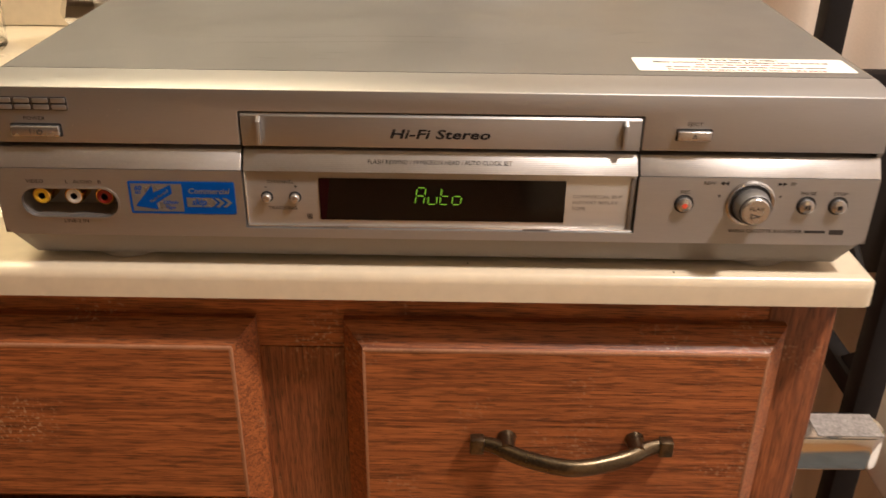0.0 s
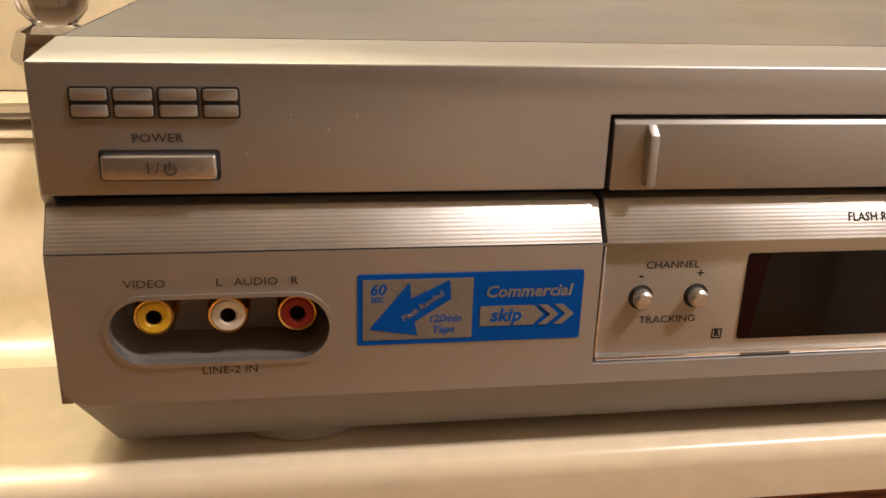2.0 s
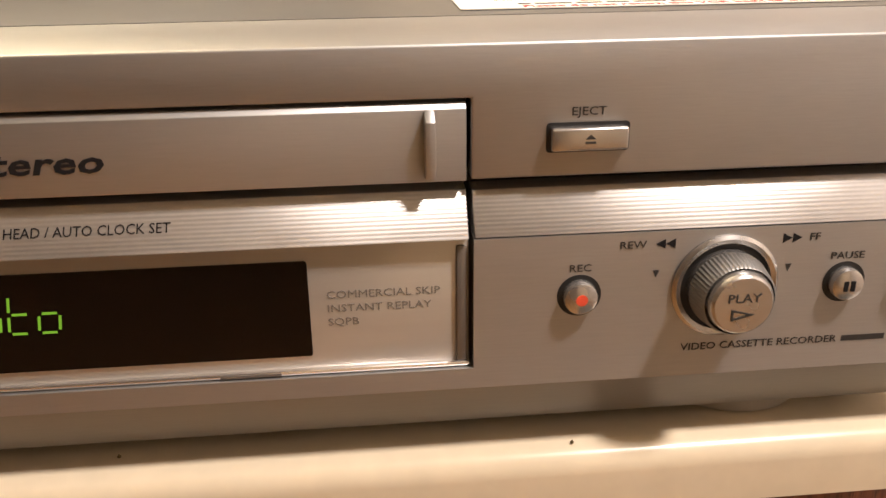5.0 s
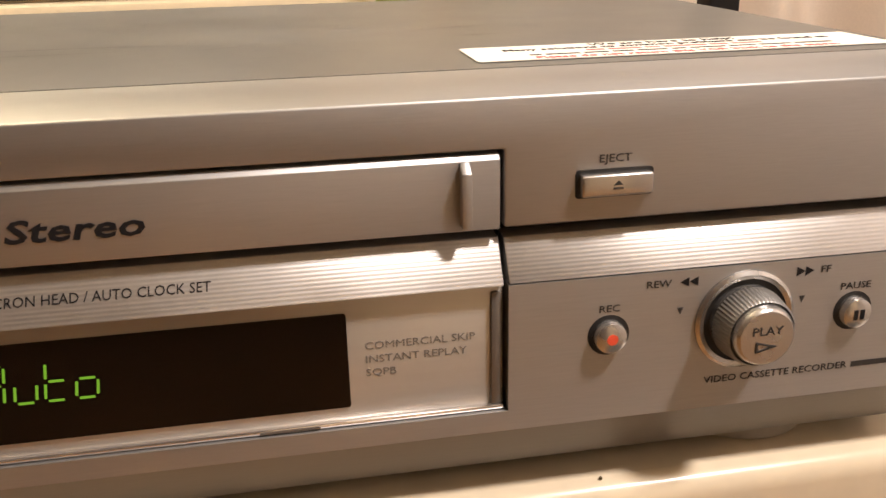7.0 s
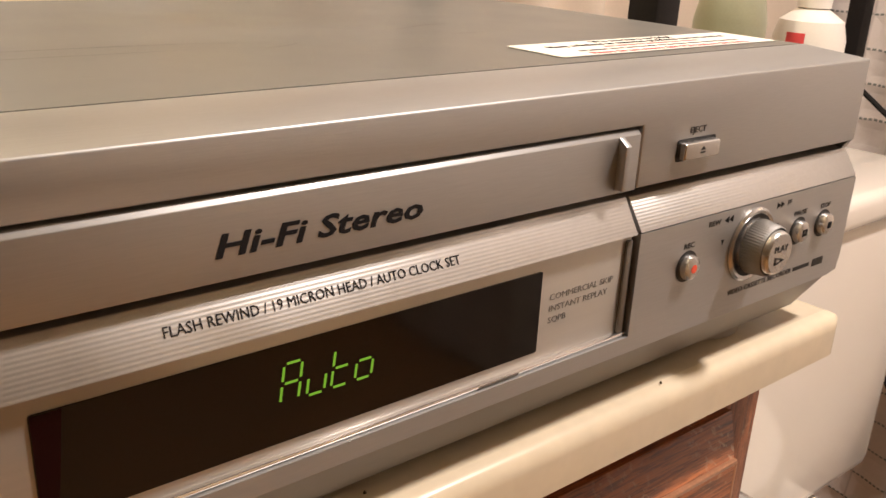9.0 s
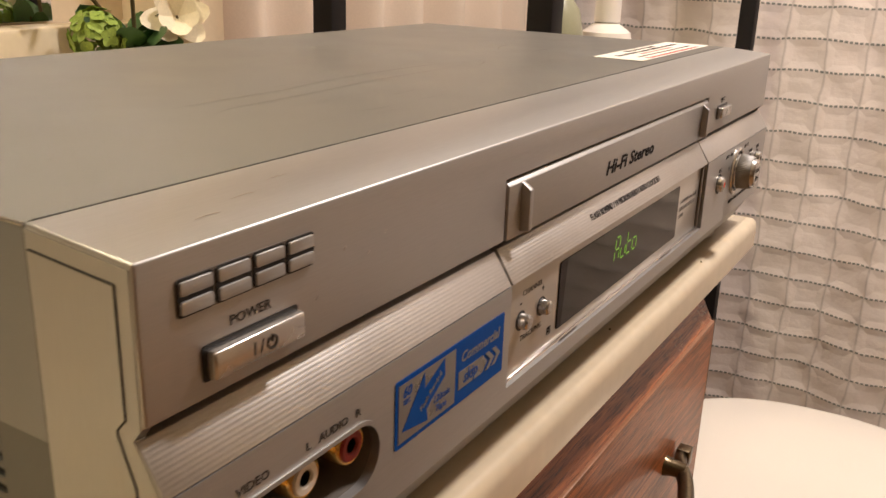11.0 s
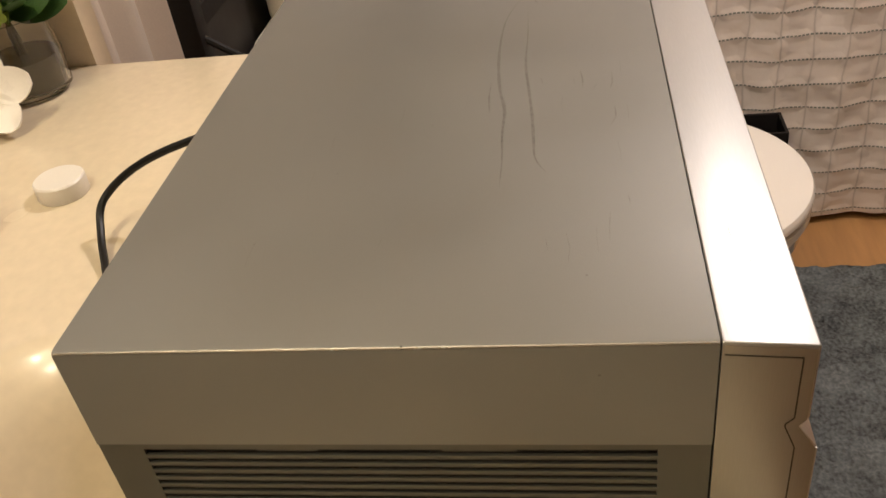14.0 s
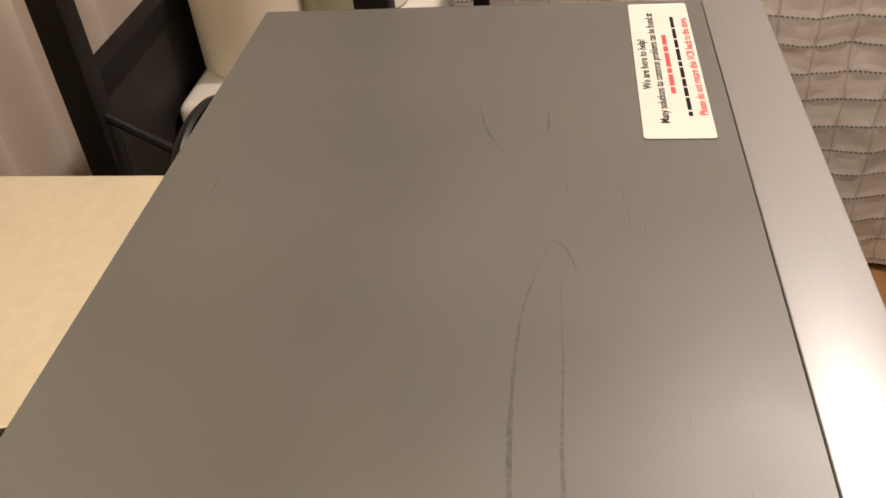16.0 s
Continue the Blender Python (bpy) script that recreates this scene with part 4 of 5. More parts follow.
# small chips in the paint along the cover's edges, and fine scratches
for x, y, r in ((0.0006, 0.112, 0.0006),):
    part("paint_chip", lathe([(0.0, ZT - 0.0006), (r, ZT - 0.0010), (r * 0.6, ZT - 0.0001), (0.0, ZT + 0.0001)], (x, y, 0.0), "Z", 7), DARKGAP, case)
for x, y in ((0.052, 0.170), (0.03, 0.060), (0.095, 0.150), (0.210, 0.150), (0.128, 0.118)):
    part("speck", lathe([(0.0, 0.0), (0.00045, 0.00002), (0.0, 0.00012)], (x, y, ZT), "Z", 6), SCUFF, case)
part("speck", lathe([(0.0, -0.0001), (0.0005, -0.00005), (0.0, 0.0)], (-0.00002, 0.0575, 0.0845), "X", 6), SCUFF, case)
fine = random.Random(9)
for _ in range(26):
    x, y = fine.uniform(0.03, 0.30), fine.choice((fine.uniform(0.04, 0.10), fine.uniform(0.04, 0.20)))
    w = fine.uniform(0.004, 0.016)
    rub([(x, y, ZR), (x + w / 2, y + fine.uniform(-0.0006, 0.0006), ZR), (x + w, y + fine.uniform(-0.001, 0.001), ZR)], fine.uniform(0.00008, 0.00018), SCUFF, case, "fine_scratch")
for x, y in ((0.033, 0.012), (0.047, 0.016), (0.020, 0.008)):
    zb = ZF + (ZT - ZF) * y / YS + 0.00015
    rub([(x, y, zb), (x + 0.003, y + 0.0004, zb), (x + 0.006, y + 0.0002, zb)], 0.00016, BUTTON, front, "fine_scratch")

# bright rubbed line along the cover's folded edges
for x in (0.00045, W - 0.00045):
    part("rubbed_edge", tube([(x, YS + 0.0004, ZT - 0.00062), (x, YB - 0.0005, ZT - 0.00062)], 0.00042, 8), BUTTON, case, "bright rubbed metal edge")

# ---- on the vanity top ----
faucet = thing("faucet", (-0.041, 0.372, 0.0), "chrome centre-set faucet with clear acrylic knobs", "faucet")
bm = plate(rounded(-0.138, 0.349, 0.056, 0.397, 0.012, 5), (), 0, 0.012, 0.004)
bm.transform(pose(0, 0, 0.012, 0, 0, 0) @ Matrix(((1, 0, 0, 0), (0, 0, 1, 0), (0, -1, 0, 0), (0, 0, 0, 1))))
bmesh.ops.recalc_face_normals(bm, faces=list(bm.faces))
part("base_plate", bm, CHROME, faucet)
for hx in (-0.090, 0.008):
    neck = lathe([(0.0, 0.010), (0.018, 0.010), (0.0115, 0.020), (0.0135, 0.030), (0.0262, 0.0405), (0.0270, 0.044), (0.0220, 0.058), (0.013, 0.062), (0.0, 0.062)], (hx, 0.373, 0), "Z", 6)
    h = part("handle", neck, CHROME, faucet)
    part("knob", lathe([(0.0, 0.061), (0.012, 0.062), (0.019, 0.070), (0.0215, 0.081), (0.019, 0.092), (0.012, 0.099), (0.0, 0.101)], (hx, 0.373, 0), "Z", 14), GLASS, h, "clear faceted acrylic knob")
part("spout", tube(smooth_line([(-0.041, 0.376, 0.010), (-0.041, 0.370, 0.045), (-0.041, 0.345, 0.062), (-0.041, 0.305, 0.058), (-0.041, 0.282, 0.042)]), lambda t: 0.013 - 0.003 * t, 16), CHROME, faucet)

tumbler = thing("drinking_glass", (-0.222, 0.408, 0.0), "clear drinking glass standing by the faucet", "glass")
part("body", lathe([(0.0, 0.0005), (0.030, 0.0005), (0.033, 0.004), (0.037, 0.120), (0.0352, 0.120), (0.0315, 0.008), (0.0, 0.007)], (-0.222, 0.408, 0), "Z", 36), GLASS, tumbler)

cap = thing("bottle_cap", (0.247, 0.373, 0.0), "small white plastic screw cap lying on the marble", "bottle cap")
part("body", lathe([(0.0, 0.0), (0.0150, 0.0), (0.0155, 0.0008), (0.0155, 0.0105), (0.0145, 0.0115), (0.0, 0.0115)], (0.247, 0.373, 0), "Z", 36), WHITEPLASTIC, cap)

cup = thing("white_cup", (0.180, 0.426, 0.0), "matt off-white cup standing on the marble", "cup")
part("body", lathe([(0.0, 0.0), (0.028, 0.0), (0.031, 0.003), (0.033, 0.055), (0.0315, 0.055), (0.029, 0.006), (0.0, 0.005)], (0.180, 0.426, 0), "Z", 32), WHITEPLASTIC, cup)


def petal(centre, away, out, face, length, width, material_bm=None):
    """A rounded, slightly cupped petal from centre towards out; face is its normal."""
    bm = bmesh.new()
    out, face = Vector(out).normalized(), Vector(face).normalized()
    side = out.cross(face).normalized()
    rows = []
    for i in range(9):
        u = i / 8
        w = width * (math.sin(math.pi * min(u * 0.86 + 0.10, 1.0)) ** 0.6)
        row = []
        for k in (-1, -0.5, 0, 0.5, 1):
            p = Vector(centre) + out * (away + length * u) + side * (w * k) + face * (0.10 * length * (u * u) - 0.05 * width * (1 - k * k))
            row.append(bm.verts.new(p))
        rows.append(row)
    for a, b in zip(rows, rows[1:]):
        for k in range(4):
            bm.faces.new((a[k], a[k + 1], b[k + 1], b[k]))
    return bm


def thick(bm, t):
    bmesh.ops.recalc_face_normals(bm, faces=list(bm.faces))
    bmesh.ops.solidify(bm, geom=list(bm.faces), thickness=t)
    return bm


daisy = thing("daisy_ornament", (0.334, 0.463, 0.0), "white enamel daisy ornament with a gold ball centre", "ornament")
DC, DN = Vector((0.332, 0.462, 0.030)), Vector((-0.75, -0.40, 0.55)).normalized()
u0 = DN.cross(Vector((0, 0, 1))).normalized()
u1 = u0.cross(DN).normalized()
for k in range(5):
    a = radians(105 + 72 * k)
    d = u0 * math.cos(a) + u1 * math.sin(a)
    part("petal", thick(petal(DC, 0.004, d, DN, 0.028, 0.0135), 0.0016), PETAL, daisy)
part("gold_ball", lathe([(0.0078 * math.sin(radians(t)), -0.0078 * math.cos(radians(t))) for t in range(0, 181, 12)], DC + DN * 0.004, "Z", 24), GOLDBALL, daisy, "polished gold ball")
part("stand", lathe([(0.0, 0.0), (0.009, 0.0), (0.009, 0.002), (0.003, 0.004), (0.003, 0.027), (0.0, 0.028)], (0.338, 0.465, 0), "Z", 20), GOLDBALL, daisy)

# glass vase with mixed flowers
VX, VY = 0.396, 0.468
vase = thing("flower_vase", (VX, VY, 0.0), "small clear glass vase holding mixed green, cream and yellow flowers", "vase")
part("glass_body", lathe([(0.0, 0.0005), (0.024, 0.0005), (0.028, 0.004), (0.029, 0.03), (0.026, 0.052), (0.027, 0.060), (0.0252, 0.060), (0.0242, 0.052), (0.0268, 0.03), (0.0255, 0.006), (0.0, 0.005)], (VX, VY, 0), "Z", 32), GLASS, vase)
part("water", lathe([(0.0, 0.0055), (0.0250, 0.0065), (0.0264, 0.03), (0.0, 0.031)], (VX, VY, 0), "Z", 28), mat("murky_stem_water", (0.06, 0.045, 0.02), 0.15), vase, "murky brown water")
rng = random.Random(4)
heads = {"lime": (0.357, 0.462, 0.075), "cream": (0.408, 0.432, 0.088), "yellow": (0.395, 0.466, 0.122), "cream2": (0.352, 0.483, 0.122)}
for k, c in heads.items():
    part("stem", tube(smooth_line([(VX + rng.uniform(-0.01, 0.01), VY + rng.uniform(-0.01, 0.01), 0.006), (VX, VY, 0.056), Vector(c)]), 0.0016, 6), STEM, vase)


def cluster(centre, radius, count, size, seed):
    """A head of many small four-petalled florets."""
    r = random.Random(seed)
    bits = []
    for _ in range(count):
        v = Vector((r.gauss(0, 1), r.gauss(0, 1), r.gauss(0, 1))).normalized()
        p = Vector(centre) + v * radius * r.uniform(0.75, 1.05)
        t = v.cross(Vector((0.3, 0.2, 1))).normalized()
        w = v.cross(t)
        a0 = r.uniform(0, 1.5)
        for k in range(4):
            a = a0 + math.pi / 2 * k
            bits.append(petal(p, 0.0005, t * math.cos(a) + w * math.sin(a), v, size * r.uniform(0.8, 1.2), size * 0.5))
    return join(*bits)


part("hydrangea", cluster(heads["lime"], 0.019, 60, 0.0065, 1), LIME, vase, "lime green hydrangea head")


def bloom(centre, facing, count, length, width, seed, layers=2):
    r = random.Random(seed)
    f = Vector(facing).normalized()
    t = f.cross(Vector((0.1, 0.3, 1))).normalized()
    w = f.cross(t)
    bits = []
    for l in range(layers):
        for k in range(count):
            a = 2 * math.pi * (k + 0.5 * l) / count + r.uniform(-0.1, 0.1)
            o = (t * math.cos(a) + w * math.sin(a) + f * (0.25 + 0.5 * l)).normalized()
            bits.append(petal(Vector(centre), 0.001, o, f - 0.3 * o, length * (1 - 0.25 * l) * r.uniform(0.85, 1.1), width))
    return join(*bits)


part("cream_bloom", bloom(heads["cream"], (-0.6, -0.7, 0.3), 6, 0.026, 0.009, 2), CREAMFLOWER, vase, "cream lily-like bloom")
part("yellow_bloom", bloom(heads["yellow"], (-0.6, -0.6, 0.5), 9, 0.024, 0.006, 3), YELLOWFLOWER, vase, "yellow bloom")
part("cream_bloom", bloom(heads["cream2"], (-0.7, -0.5, 0.4), 6, 0.024, 0.009, 5), CREAMFLOWER, vase, "cream lily-like bloom")
leaves = []
for k in range(16):
    a = rng.uniform(0, 2 * math.pi)
    o = Vector((math.cos(a), math.sin(a), rng.uniform(0.1, 1.1)))
    leaves.append(petal((VX, VY - 0.003, rng.uniform(0.054, 0.075)), 0.004, o, (-0.4 * math.cos(a), -0.4 * math.sin(a), 1), rng.uniform(0.022, 0.038), rng.uniform(0.007, 0.011)))
for o, n in (((-0.1, -0.9, 0.25), (-0.7, -0.2, 0.7)), ((0.2, -0.9, 0.05), (-0.7, -0.2, 0.6)), ((-0.5, 0.5, 0.5), (-0.6, -0.5, 0.5)), ((-0.6, -0.6, 0.3), (-0.4, -0.3, 0.9))):
    leaves.append(petal((VX - 0.006, VY - 0.006, 0.064), 0.004, o, n, 0.042, 0.012))
part("leaves", join(*leaves), LEAF, vase, "dark green leaves")

# power cord of the recorder: out of the back, a loop, and away under the left end
cord = thing("power_cord", (0.21, 0.29, 0.0), "black rubber power cord looped on the marble", "cord")
part("cable", tube(smooth_line([(0.225, 0.2185, 0.045), (0.222, 0.245, 0.050), (0.217, 0.280, 0.043), (0.213, 0.306, 0.032), (0.203, 0.321, 0.020), (0.188, 0.319, 0.010),
                                  (0.170, 0.311, 0.0045), (0.152, 0.301, 0.0028), (0.135, 0.287, 0.0028), (0.118, 0.262, 0.0028), (0.110, 0.235, 0.0028)]), 0.0022, 10), CORD, cord)
lead = thing("aerial_lead", (0.33, 0.24, 0.0), "black cable curving up behind the recorder", "cord")
part("cable", tube(smooth_line([(0.400, 0.2185, 0.060), (0.398, 0.229, 0.068), (0.375, 0.235, 0.078), (0.345, 0.236, 0.076), (0.320, 0.234, 0.060), (0.306, 0.232, 0.030), (0.302, 0.232, 0.0032), (0.32, 0.228, 0.0032)]), 0.003, 10), CORD, lead)
sag = thing("trailing_cord", (-0.02, 0.23, 0.0), "black cord hanging down into the sink bowl", "cord")
part("cable", tube(smooth_line([(0.070, 0.245, -0.030), (0.045, 0.248, -0.035), (0.022, 0.250, -0.052), (0.000, 0.246, -0.075), (-0.030, 0.238, -0.094), (-0.070, 0.215, -0.107), (-0.085, 0.18, -0.111)]), 0.0026, 10), CORD, sag)

# specks on the marble
for x, y in ((0.338, 0.0002), (0.232, 0.0065)):
    sp = thing("crumb", (x, y, 0.0), "tiny brown crumb on the marble edge", "crumb", group="crumbs")
    part("grain", lathe([(0.0, 0.0), (0.0005, 0.0001), (0.0004, 0.0004), (0.0, 0.001)], (x, y, 0.0), "Z", 7), STEM, sp)

# ---- beside the vanity ----
holder = thing("paper_holder", (0.445, 0.05, -0.15), "dusty chrome paper holder arm on the cabinet side", "paper holder")
bm = box(0.4372, 0.037, -0.162, 0.500, 0.065, -0.137, 0.0)
bmesh.ops.bevel(bm, geom=[e for e in bm.edges if all(v.co.x > 0.49 for v in e.verts) and abs(e.verts[0].co.z - e.verts[1].co.z) > 0.01], offset=0.012, segments=6, profile=0.5, affect="EDGES")
bmesh.ops.bevel(bm, geom=[e for e in bm.edges if e.calc_face_angle(0) > 0.8], offset=0.0015, segments=2, profile=0.5, affect="EDGES")
part("arm", bm, CHROME, holder)
part("dust", box(0.455, 0.040, -0.1368, 0.496, 0.062, -0.1364), mat("grey_dust", (0.30, 0.28, 0.26), 1.0, 0, 0.4, 200, 0.6), holder, "film of grey dust")

# black storage rack over the toilet
rack = thing("storage_rack", (0.9, 0.305, FZ), "black metal storage rack standing over the toilet", "rack")
RX0, RX1, RY0, RY1 = 0.568, 1.245, 0.200, 0.412
for x in (RX0, RX1):
    for y in (RY0, RY1):
        part("post", box(x - 0.011, y - 0.011, FZ, x + 0.011, y + 0.011, 0.95, 0.002), BLACK, rack)
part("back_board", box(RX0 + 0.0112, RY1 - 0.006, -0.22, RX1 - 0.0112, RY1 + 0.006, -0.010, 0.001), BLACKWOOD, rack, "black back board")
part("back_rail", box(RX0 + 0.0112, RY1 - 0.009, -0.030, RX1 - 0.0112, RY1 + 0.009, -0.0095, 0.002), BLACK, rack)
for z in (0.90,):
    part("shelf", box(RX0 + 0.0112, RY0 - 0.008, z, RX1 - 0.0112, RY1 + 0.008, z + 0.016, 0.002), BLACKWOOD, rack, "black shelf board")
for x in (RX0, RX1):
    part("side_rail", box(x - 0.008, RY0 + 0.0112, -0.235, x + 0.008, RY1 - 0.0112, -0.215, 0.002), BLACK, rack)
    part("brace", tube([(x, RY0 + 0.006, -0.165), (x, RY1 - 0.006, -0.035)], 0.0035, 8), BLACK, rack)
    part("gusset", prism_x([(RY0 + 0.0112, -0.215), (RY0 + 0.0112, -0.185), (RY0 + 0.045, -0.215)], x - 0.003, x + 0.003), BLACK, rack)
    part("brace", tube([(x, RY0 + 0.006, -0.50), (x, RY1 - 0.006, -0.25)], 0.0035, 8), BLACK, rack)

# toilet
TX, TZ = 0.881, -0.41


def toilet_ring(k, z, dy=0.0, front=-0.244, back=0.195):
    """Outline of the seat, scaled by k about its middle."""
    cy, ay, ax = (front + back) / 2, (back - front) / 2, 0.195
    out = []
    for i in range(64):
        a = 2 * math.pi * i / 64
        c, s = math.cos(a), math.sin(a)
        wide = ax * (1.0 if s < 0 else 1.0 - 0.10 * s)
        out.append((TX + k * wide * c, cy + dy + k * ay * math.copysign(abs(s) ** (1.0 if s < 0 else 0.72), s), z))
    return out


def stack(rows, cap_top=True, cap_bottom=True):
    bm = bmesh.new()
    rings = [[bm.verts.new(p) for p in r] for r in rows]
    for a, b in zip(rings, rings[1:]):
        for i in range(len(a)):
            j = (i + 1) % len(a)
            bm.faces.new((a[i], a[j], b[j], b[i]))
    if cap_bottom:
        bm.faces.new(rings[0])
    if cap_top:
        bm.faces.new(rings[-1])
    bmesh.ops.recalc_face_normals(bm, faces=list(bm.faces))
    return bm


toilet = thing("toilet", (TX, 0.05, FZ), "white porcelain toilet with its lid closed", "toilet")
part("lid", stack([toilet_ring(0.985, TZ - 0.018), toilet_ring(1.0, TZ - 0.014), toilet_ring(1.0, TZ - 0.006), toilet_ring(0.985, TZ - 0.001), toilet_ring(0.93, TZ + 0.002), toilet_ring(0.6, TZ + 0.004), toilet_ring(0.05, TZ + 0.005)]), LID, toilet, "closed white plastic lid")
part("seat", stack([toilet_ring(0.97, TZ - 0.040), toilet_ring(0.995, TZ - 0.036), toilet_ring(0.995, TZ - 0.023), toilet_ring(0.965, TZ - 0.0195)]), LID, toilet, "white plastic seat")
part("bowl", stack([toilet_ring(0.46, FZ, 0.06), toilet_ring(0.48, FZ + 0.02, 0.06), toilet_ring(0.50, FZ + 0.12, 0.05), toilet_ring(0.62, FZ + 0.22, 0.03), toilet_ring(0.84, FZ + 0.31, 0.01), toilet_ring(0.95, FZ + 0.35), toilet_ring(0.96, TZ - 0.0405)]), PORCELAIN, toilet)
part("tank", box(TX - 0.205, 0.215, TZ - 0.03, TX + 0.205, 0.392, -0.118, 0.018, 4), PORCELAIN, toilet)
part("tank_lid", box(TX - 0.218, 0.205, -0.1178, TX + 0.218, 0.400, -0.084, 0.011, 4), PORCELAIN, toilet, "white porcelain tank lid")
part("tank_base", box(TX - 0.11, 0.10, FZ + 0.25, TX + 0.11, 0.36, TZ - 0.03, 0.02, 3), PORCELAIN, toilet)
part("flush_lever", tube(smooth_line([(TX - 0.15, 0.216, -0.16), (TX - 0.15, 0.200, -0.16), (TX - 0.12, 0.198, -0.162), (TX - 0.08, 0.198, -0.166)]), 0.006, 10), CHROME, toilet)

# things on the tank lid
TT = -0.084
roll = thing("paper_roll", (0.752, 0.352, TT), "tall cream paper roll standing on the tank lid", "paper roll")
part("paper", lathe([(0.018, 0.0), (0.046, 0.0), (0.0475, 0.002), (0.0475, 0.118), (0.046, 0.12), (0.018, 0.12), (0.018, 0.0)], (0.752, 0.352, TT), "Z", 36), mat("cream_soft_paper", (0.76, 0.68, 0.58), 0.95, 0, 0.04, 40, 0.3), roll)
bot = thing("spray_bottle", (0.775, 0.284, TT), "grey-green plastic bottle with dark blue cap on the tank lid", "bottle")
b1 = part("body", lathe([(0.0, 0.0), (0.026, 0.0), (0.029, 0.004), (0.029, 0.15), (0.024, 0.175), (0.013, 0.190), (0.0, 0.191)], (0.775, 0.284, TT), "Z", 28), mat("grey_green_plastic", (0.30, 0.30, 0.20), 0.35), bot)
part("cap", lathe([(0.0, 0.1905), (0.015, 0.1905), (0.015, 0.215), (0.0, 0.216)], (0.775, 0.284, TT), "Z", 20), mat("navy_plastic", (0.02, 0.02, 0.08), 0.4), bot)
teal = thing("teal_bottle", (0.90, 0.330, TT), "small teal plastic bottle on the tank lid", "bottle")
part("body", lathe([(0.0, 0.0), (0.036, 0.0), (0.039, 0.004), (0.039, 0.05), (0.022, 0.075), (0.012, 0.085), (0.012, 0.098), (0.0, 0.098)], (0.90, 0.330, TT), "Z", 28), TEAL, teal)
wb = thing("lotion_bottle", (0.862, 0.262, TT), "white bottle with red and blue print on the tank lid", "bottle")
w1 = part("body", lathe([(0.0, 0.0), (0.027, 0.0), (0.030, 0.004), (0.030, 0.135), (0.026, 0.15), (0.012, 0.160), (0.0, 0.161)], (0.862, 0.262, TT), "Z", 28), WHITEPLASTIC, wb)
for (ang, z, hgt, m) in ((195, 0.158, 0.0, None), (188, 0.150, 0.022, REDINK), (200, 0.128, 0.018, mat("blue_print", (0.02, 0.06, 0.3), 0.4)), (224, 0.132, 0.02, mat("blue_print", (0.02, 0.06, 0.3), 0.4))):
    if m:
        bm = bmesh.new()
        rows = []
        for i in range(6):
            a = radians(ang + (i - 2.5) * 6)
            rows.append([bm.verts.new((0.862 + 0.0303 * math.cos(a), 0.262 + 0.0303 * math.sin(a), TT + z - hgt / 2 - 0.02)), bm.verts.new((0.862 + 0.0303 * math.cos(a), 0.262 + 0.0303 * math.sin(a), TT + z + hgt / 2 - 0.02))])
        for a, b in zip(rows, rows[1:]):
            bm.faces.new((a[0], b[0], b[1], a[1]))
        part("print_patch", bm, m, w1)
part("cap", lathe([(0.0, 0.1605), (0.014, 0.1605), (0.014, 0.185), (0.0, 0.186)], (0.862, 0.262, TT), "Z", 20), WHITEPLASTIC, wb)

bin_ = thing("waste_bin", (1.252, -0.196, FZ), "small black waste bin beside the toilet", "waste bin")
bm = join(box(1.215, -0.292, FZ, 1.220, -0.10, -0.545), box(1.285, -0.292, FZ, 1.29, -0.10, -0.545), box(1.220, -0.292, FZ, 1.285, -0.287, -0.545), box(1.220, -0.105, FZ, 1.285, -0.10, -0.545), box(1.220, -0.287, FZ, 1.285, -0.105, FZ + 0.006))
part("body", bm, BLACK, bin_)


# ---- cloth ----
def cloth(place, u0, u1, z0, z1, nu, nv, seed):
    """A hanging sheet; place(u, z) gives the point. UVs in metres."""
    bm = bmesh.new()
    uv = bm.loops.layers.uv.new("uv")
    grid = [[bm.verts.new(place(u0 + (u1 - u0) * i / nu, z0 + (z1 - z0) * j / nv)) for i in range(nu + 1)] for j in range(nv + 1)]
    for j in range(nv):
        for i in range(nu):
            f = bm.faces.new((grid[j][i], grid[j][i + 1], grid[j + 1][i + 1], grid[j + 1][i]))
            for l, (a, b) in zip(f.loops, ((i, j), (i + 1, j), (i + 1, j + 1), (i, j + 1))):
                l[uv].uv = (u0 + (u1 - u0) * a / nu, z0 + (z1 - z0) * b / nv)
    return bm


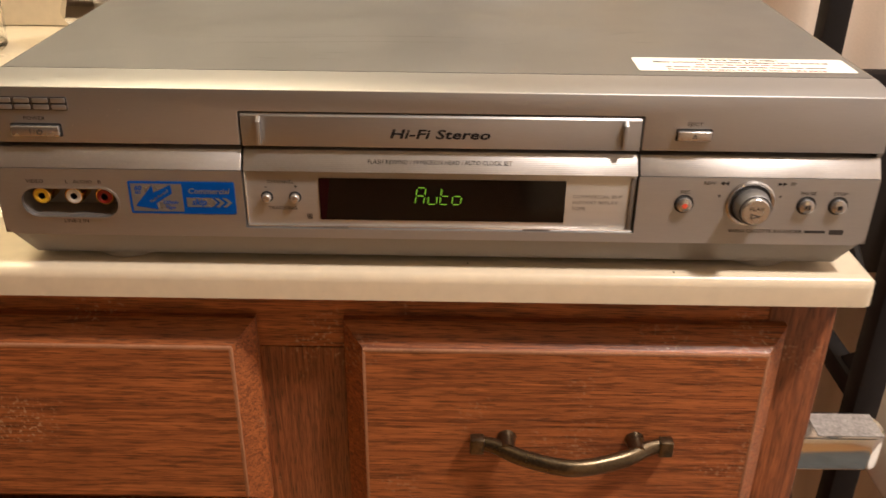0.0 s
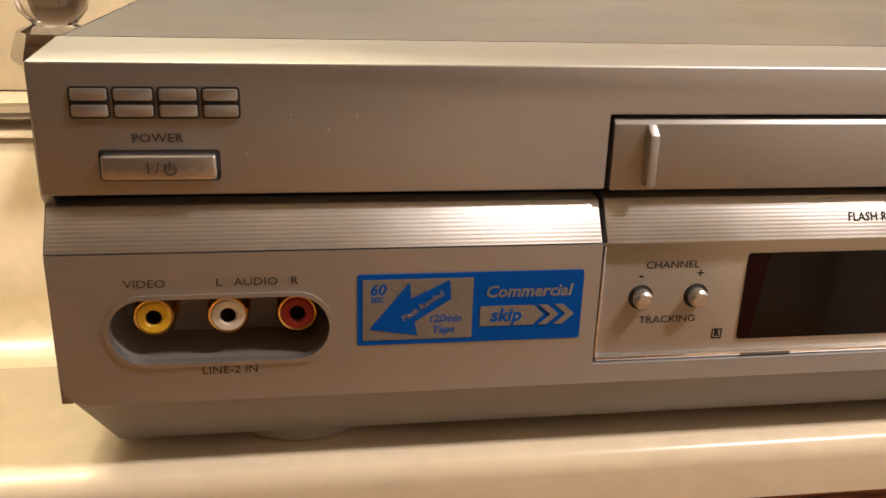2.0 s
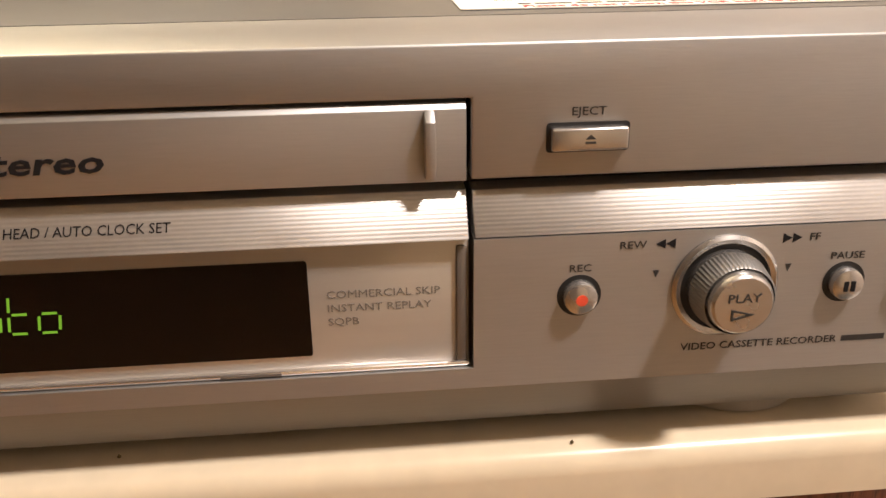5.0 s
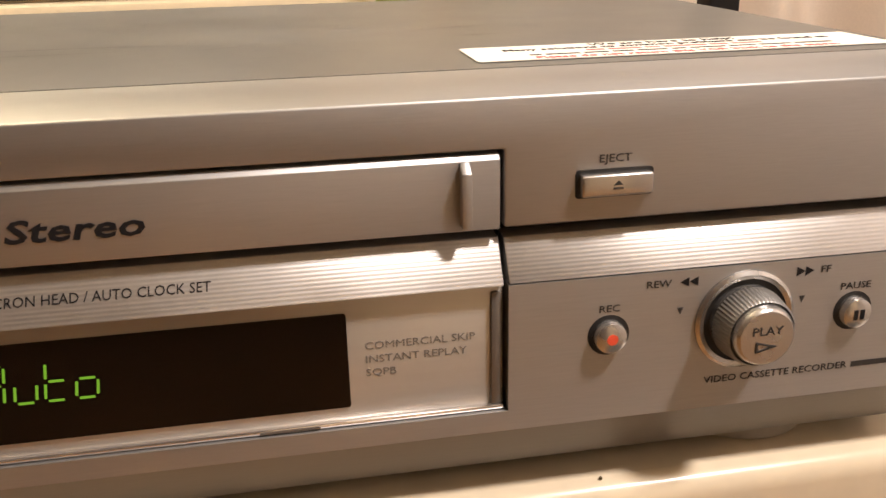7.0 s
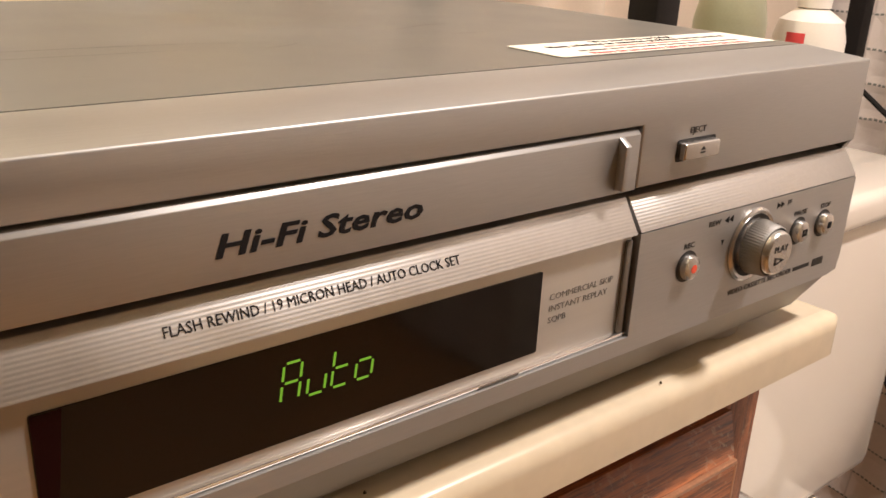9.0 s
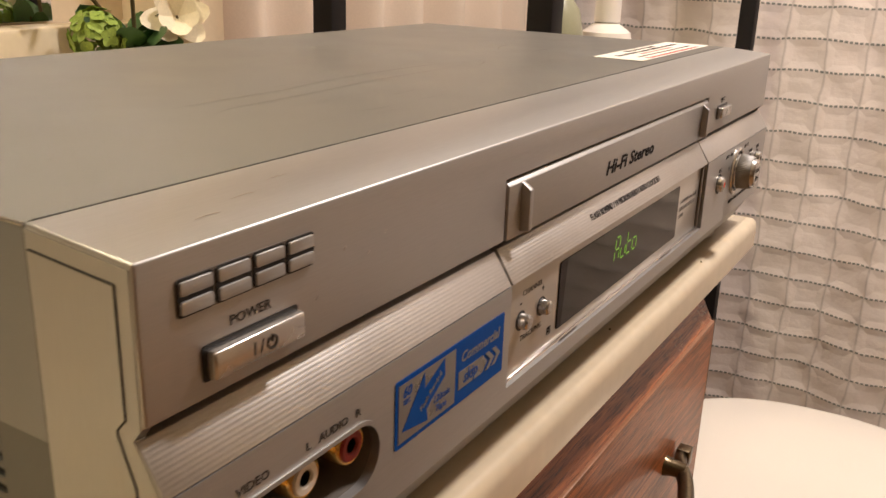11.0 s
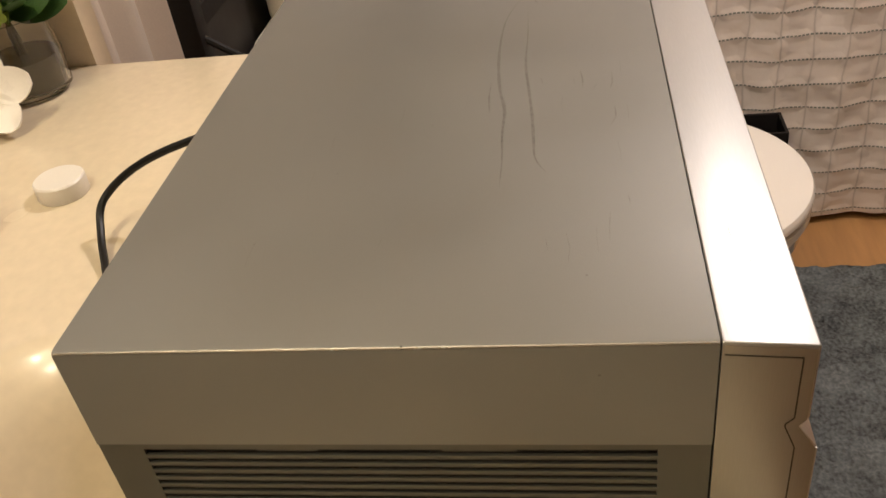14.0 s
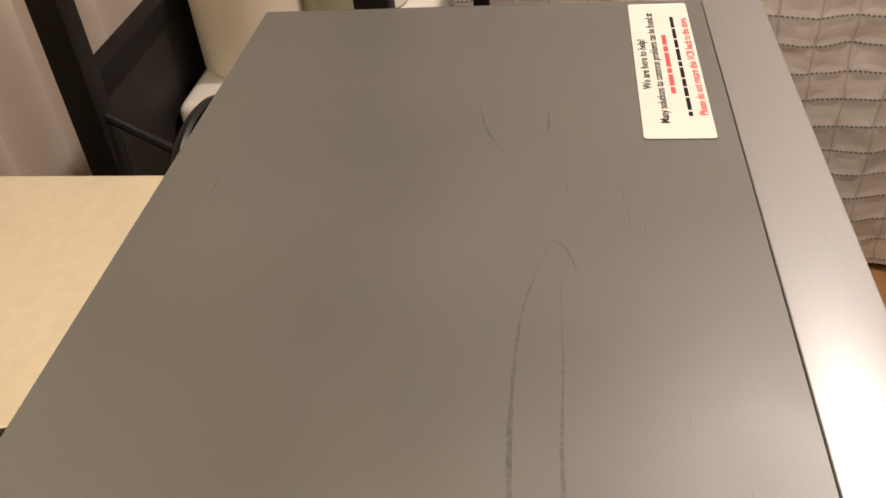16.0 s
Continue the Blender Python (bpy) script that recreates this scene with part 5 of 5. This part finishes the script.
def shower_place(u, z):
    fold = 0.011 * math.sin(u * 19 + 0.8 * math.sin(z * 1.7)) * (0.5 + 0.5 * math.sin(u * 4.1 + 1.0)) + 0.005 * math.sin(u * 47 + z * 2.5)
    crumple = 0.003 * noise.noise((u * 9, z * 9, 3.1)) + 0.0035 * noise.noise((u * 30, z * 30, 1.7))
    return (1.345 + fold + crumple, u, z)


shower = thing("shower_curtain", (1.345, -0.4, 1.5), "grey-beige quilted shower curtain with stitched squares", "shower curtain")
part("cloth", cloth(shower_place, -1.70, 0.58, FZ + 0.02, 1.40, 280, 210, 3), QUILT, shower)
part("rod", tube([(1.345, -1.79, 1.42), (1.345, 0.595, 1.42)], 0.012, 12), CHROME, shower)


def drape_place(u, z):
    fold = 0.020 * math.sin(u * 62 + 0.5 * math.sin(z * 2)) + 0.010 * math.sin(u * 27 + 1.3)
    return (u, 0.535 + fold + 0.006 * noise.noise((u * 12, z * 4, 0.3)), z)


drape = thing("linen_drape", (0.9, 0.535, 1.4), "cream linen drape hanging in soft folds", "curtain")
part("cloth", cloth(drape_place, 0.466, 1.30, FZ + 0.03, 1.35, 240, 40, 5), LINEN, drape)
part("rod", tube([(0.466, 0.535, 1.37), (1.31, 0.535, 1.37)], 0.010, 12), BLACK, drape)

# bath mat with a short uneven pile
rug = thing("bath_mat", (0.8, -0.5, FZ), "blue-grey shaggy bath mat on the wooden floor", "bath mat")


def rug_mesh():
    bm = bmesh.new()
    n, m = 150, 150
    g = []
    for j in range(m + 1):
        row = []
        for i in range(n + 1):
            x, y = 0.46 + 0.73 * i / n, -0.98 + 0.76 * j / m
            edge = min(i, j, n - i, m - j)
            h = 0.003 if edge == 0 else 0.016 + 0.006 * noise.noise((x * 40, y * 40, 0)) + 0.004 * noise.noise((x * 120, y * 120, 2))
            row.append(bm.verts.new((x, y, FZ + h)))
        g.append(row)
    for j in range(m):
        for i in range(n):
            bm.faces.new((g[j][i], g[j][i + 1], g[j + 1][i + 1], g[j + 1][i]))
    return bm


part("rug_body", rug_mesh(), RUG, rug)
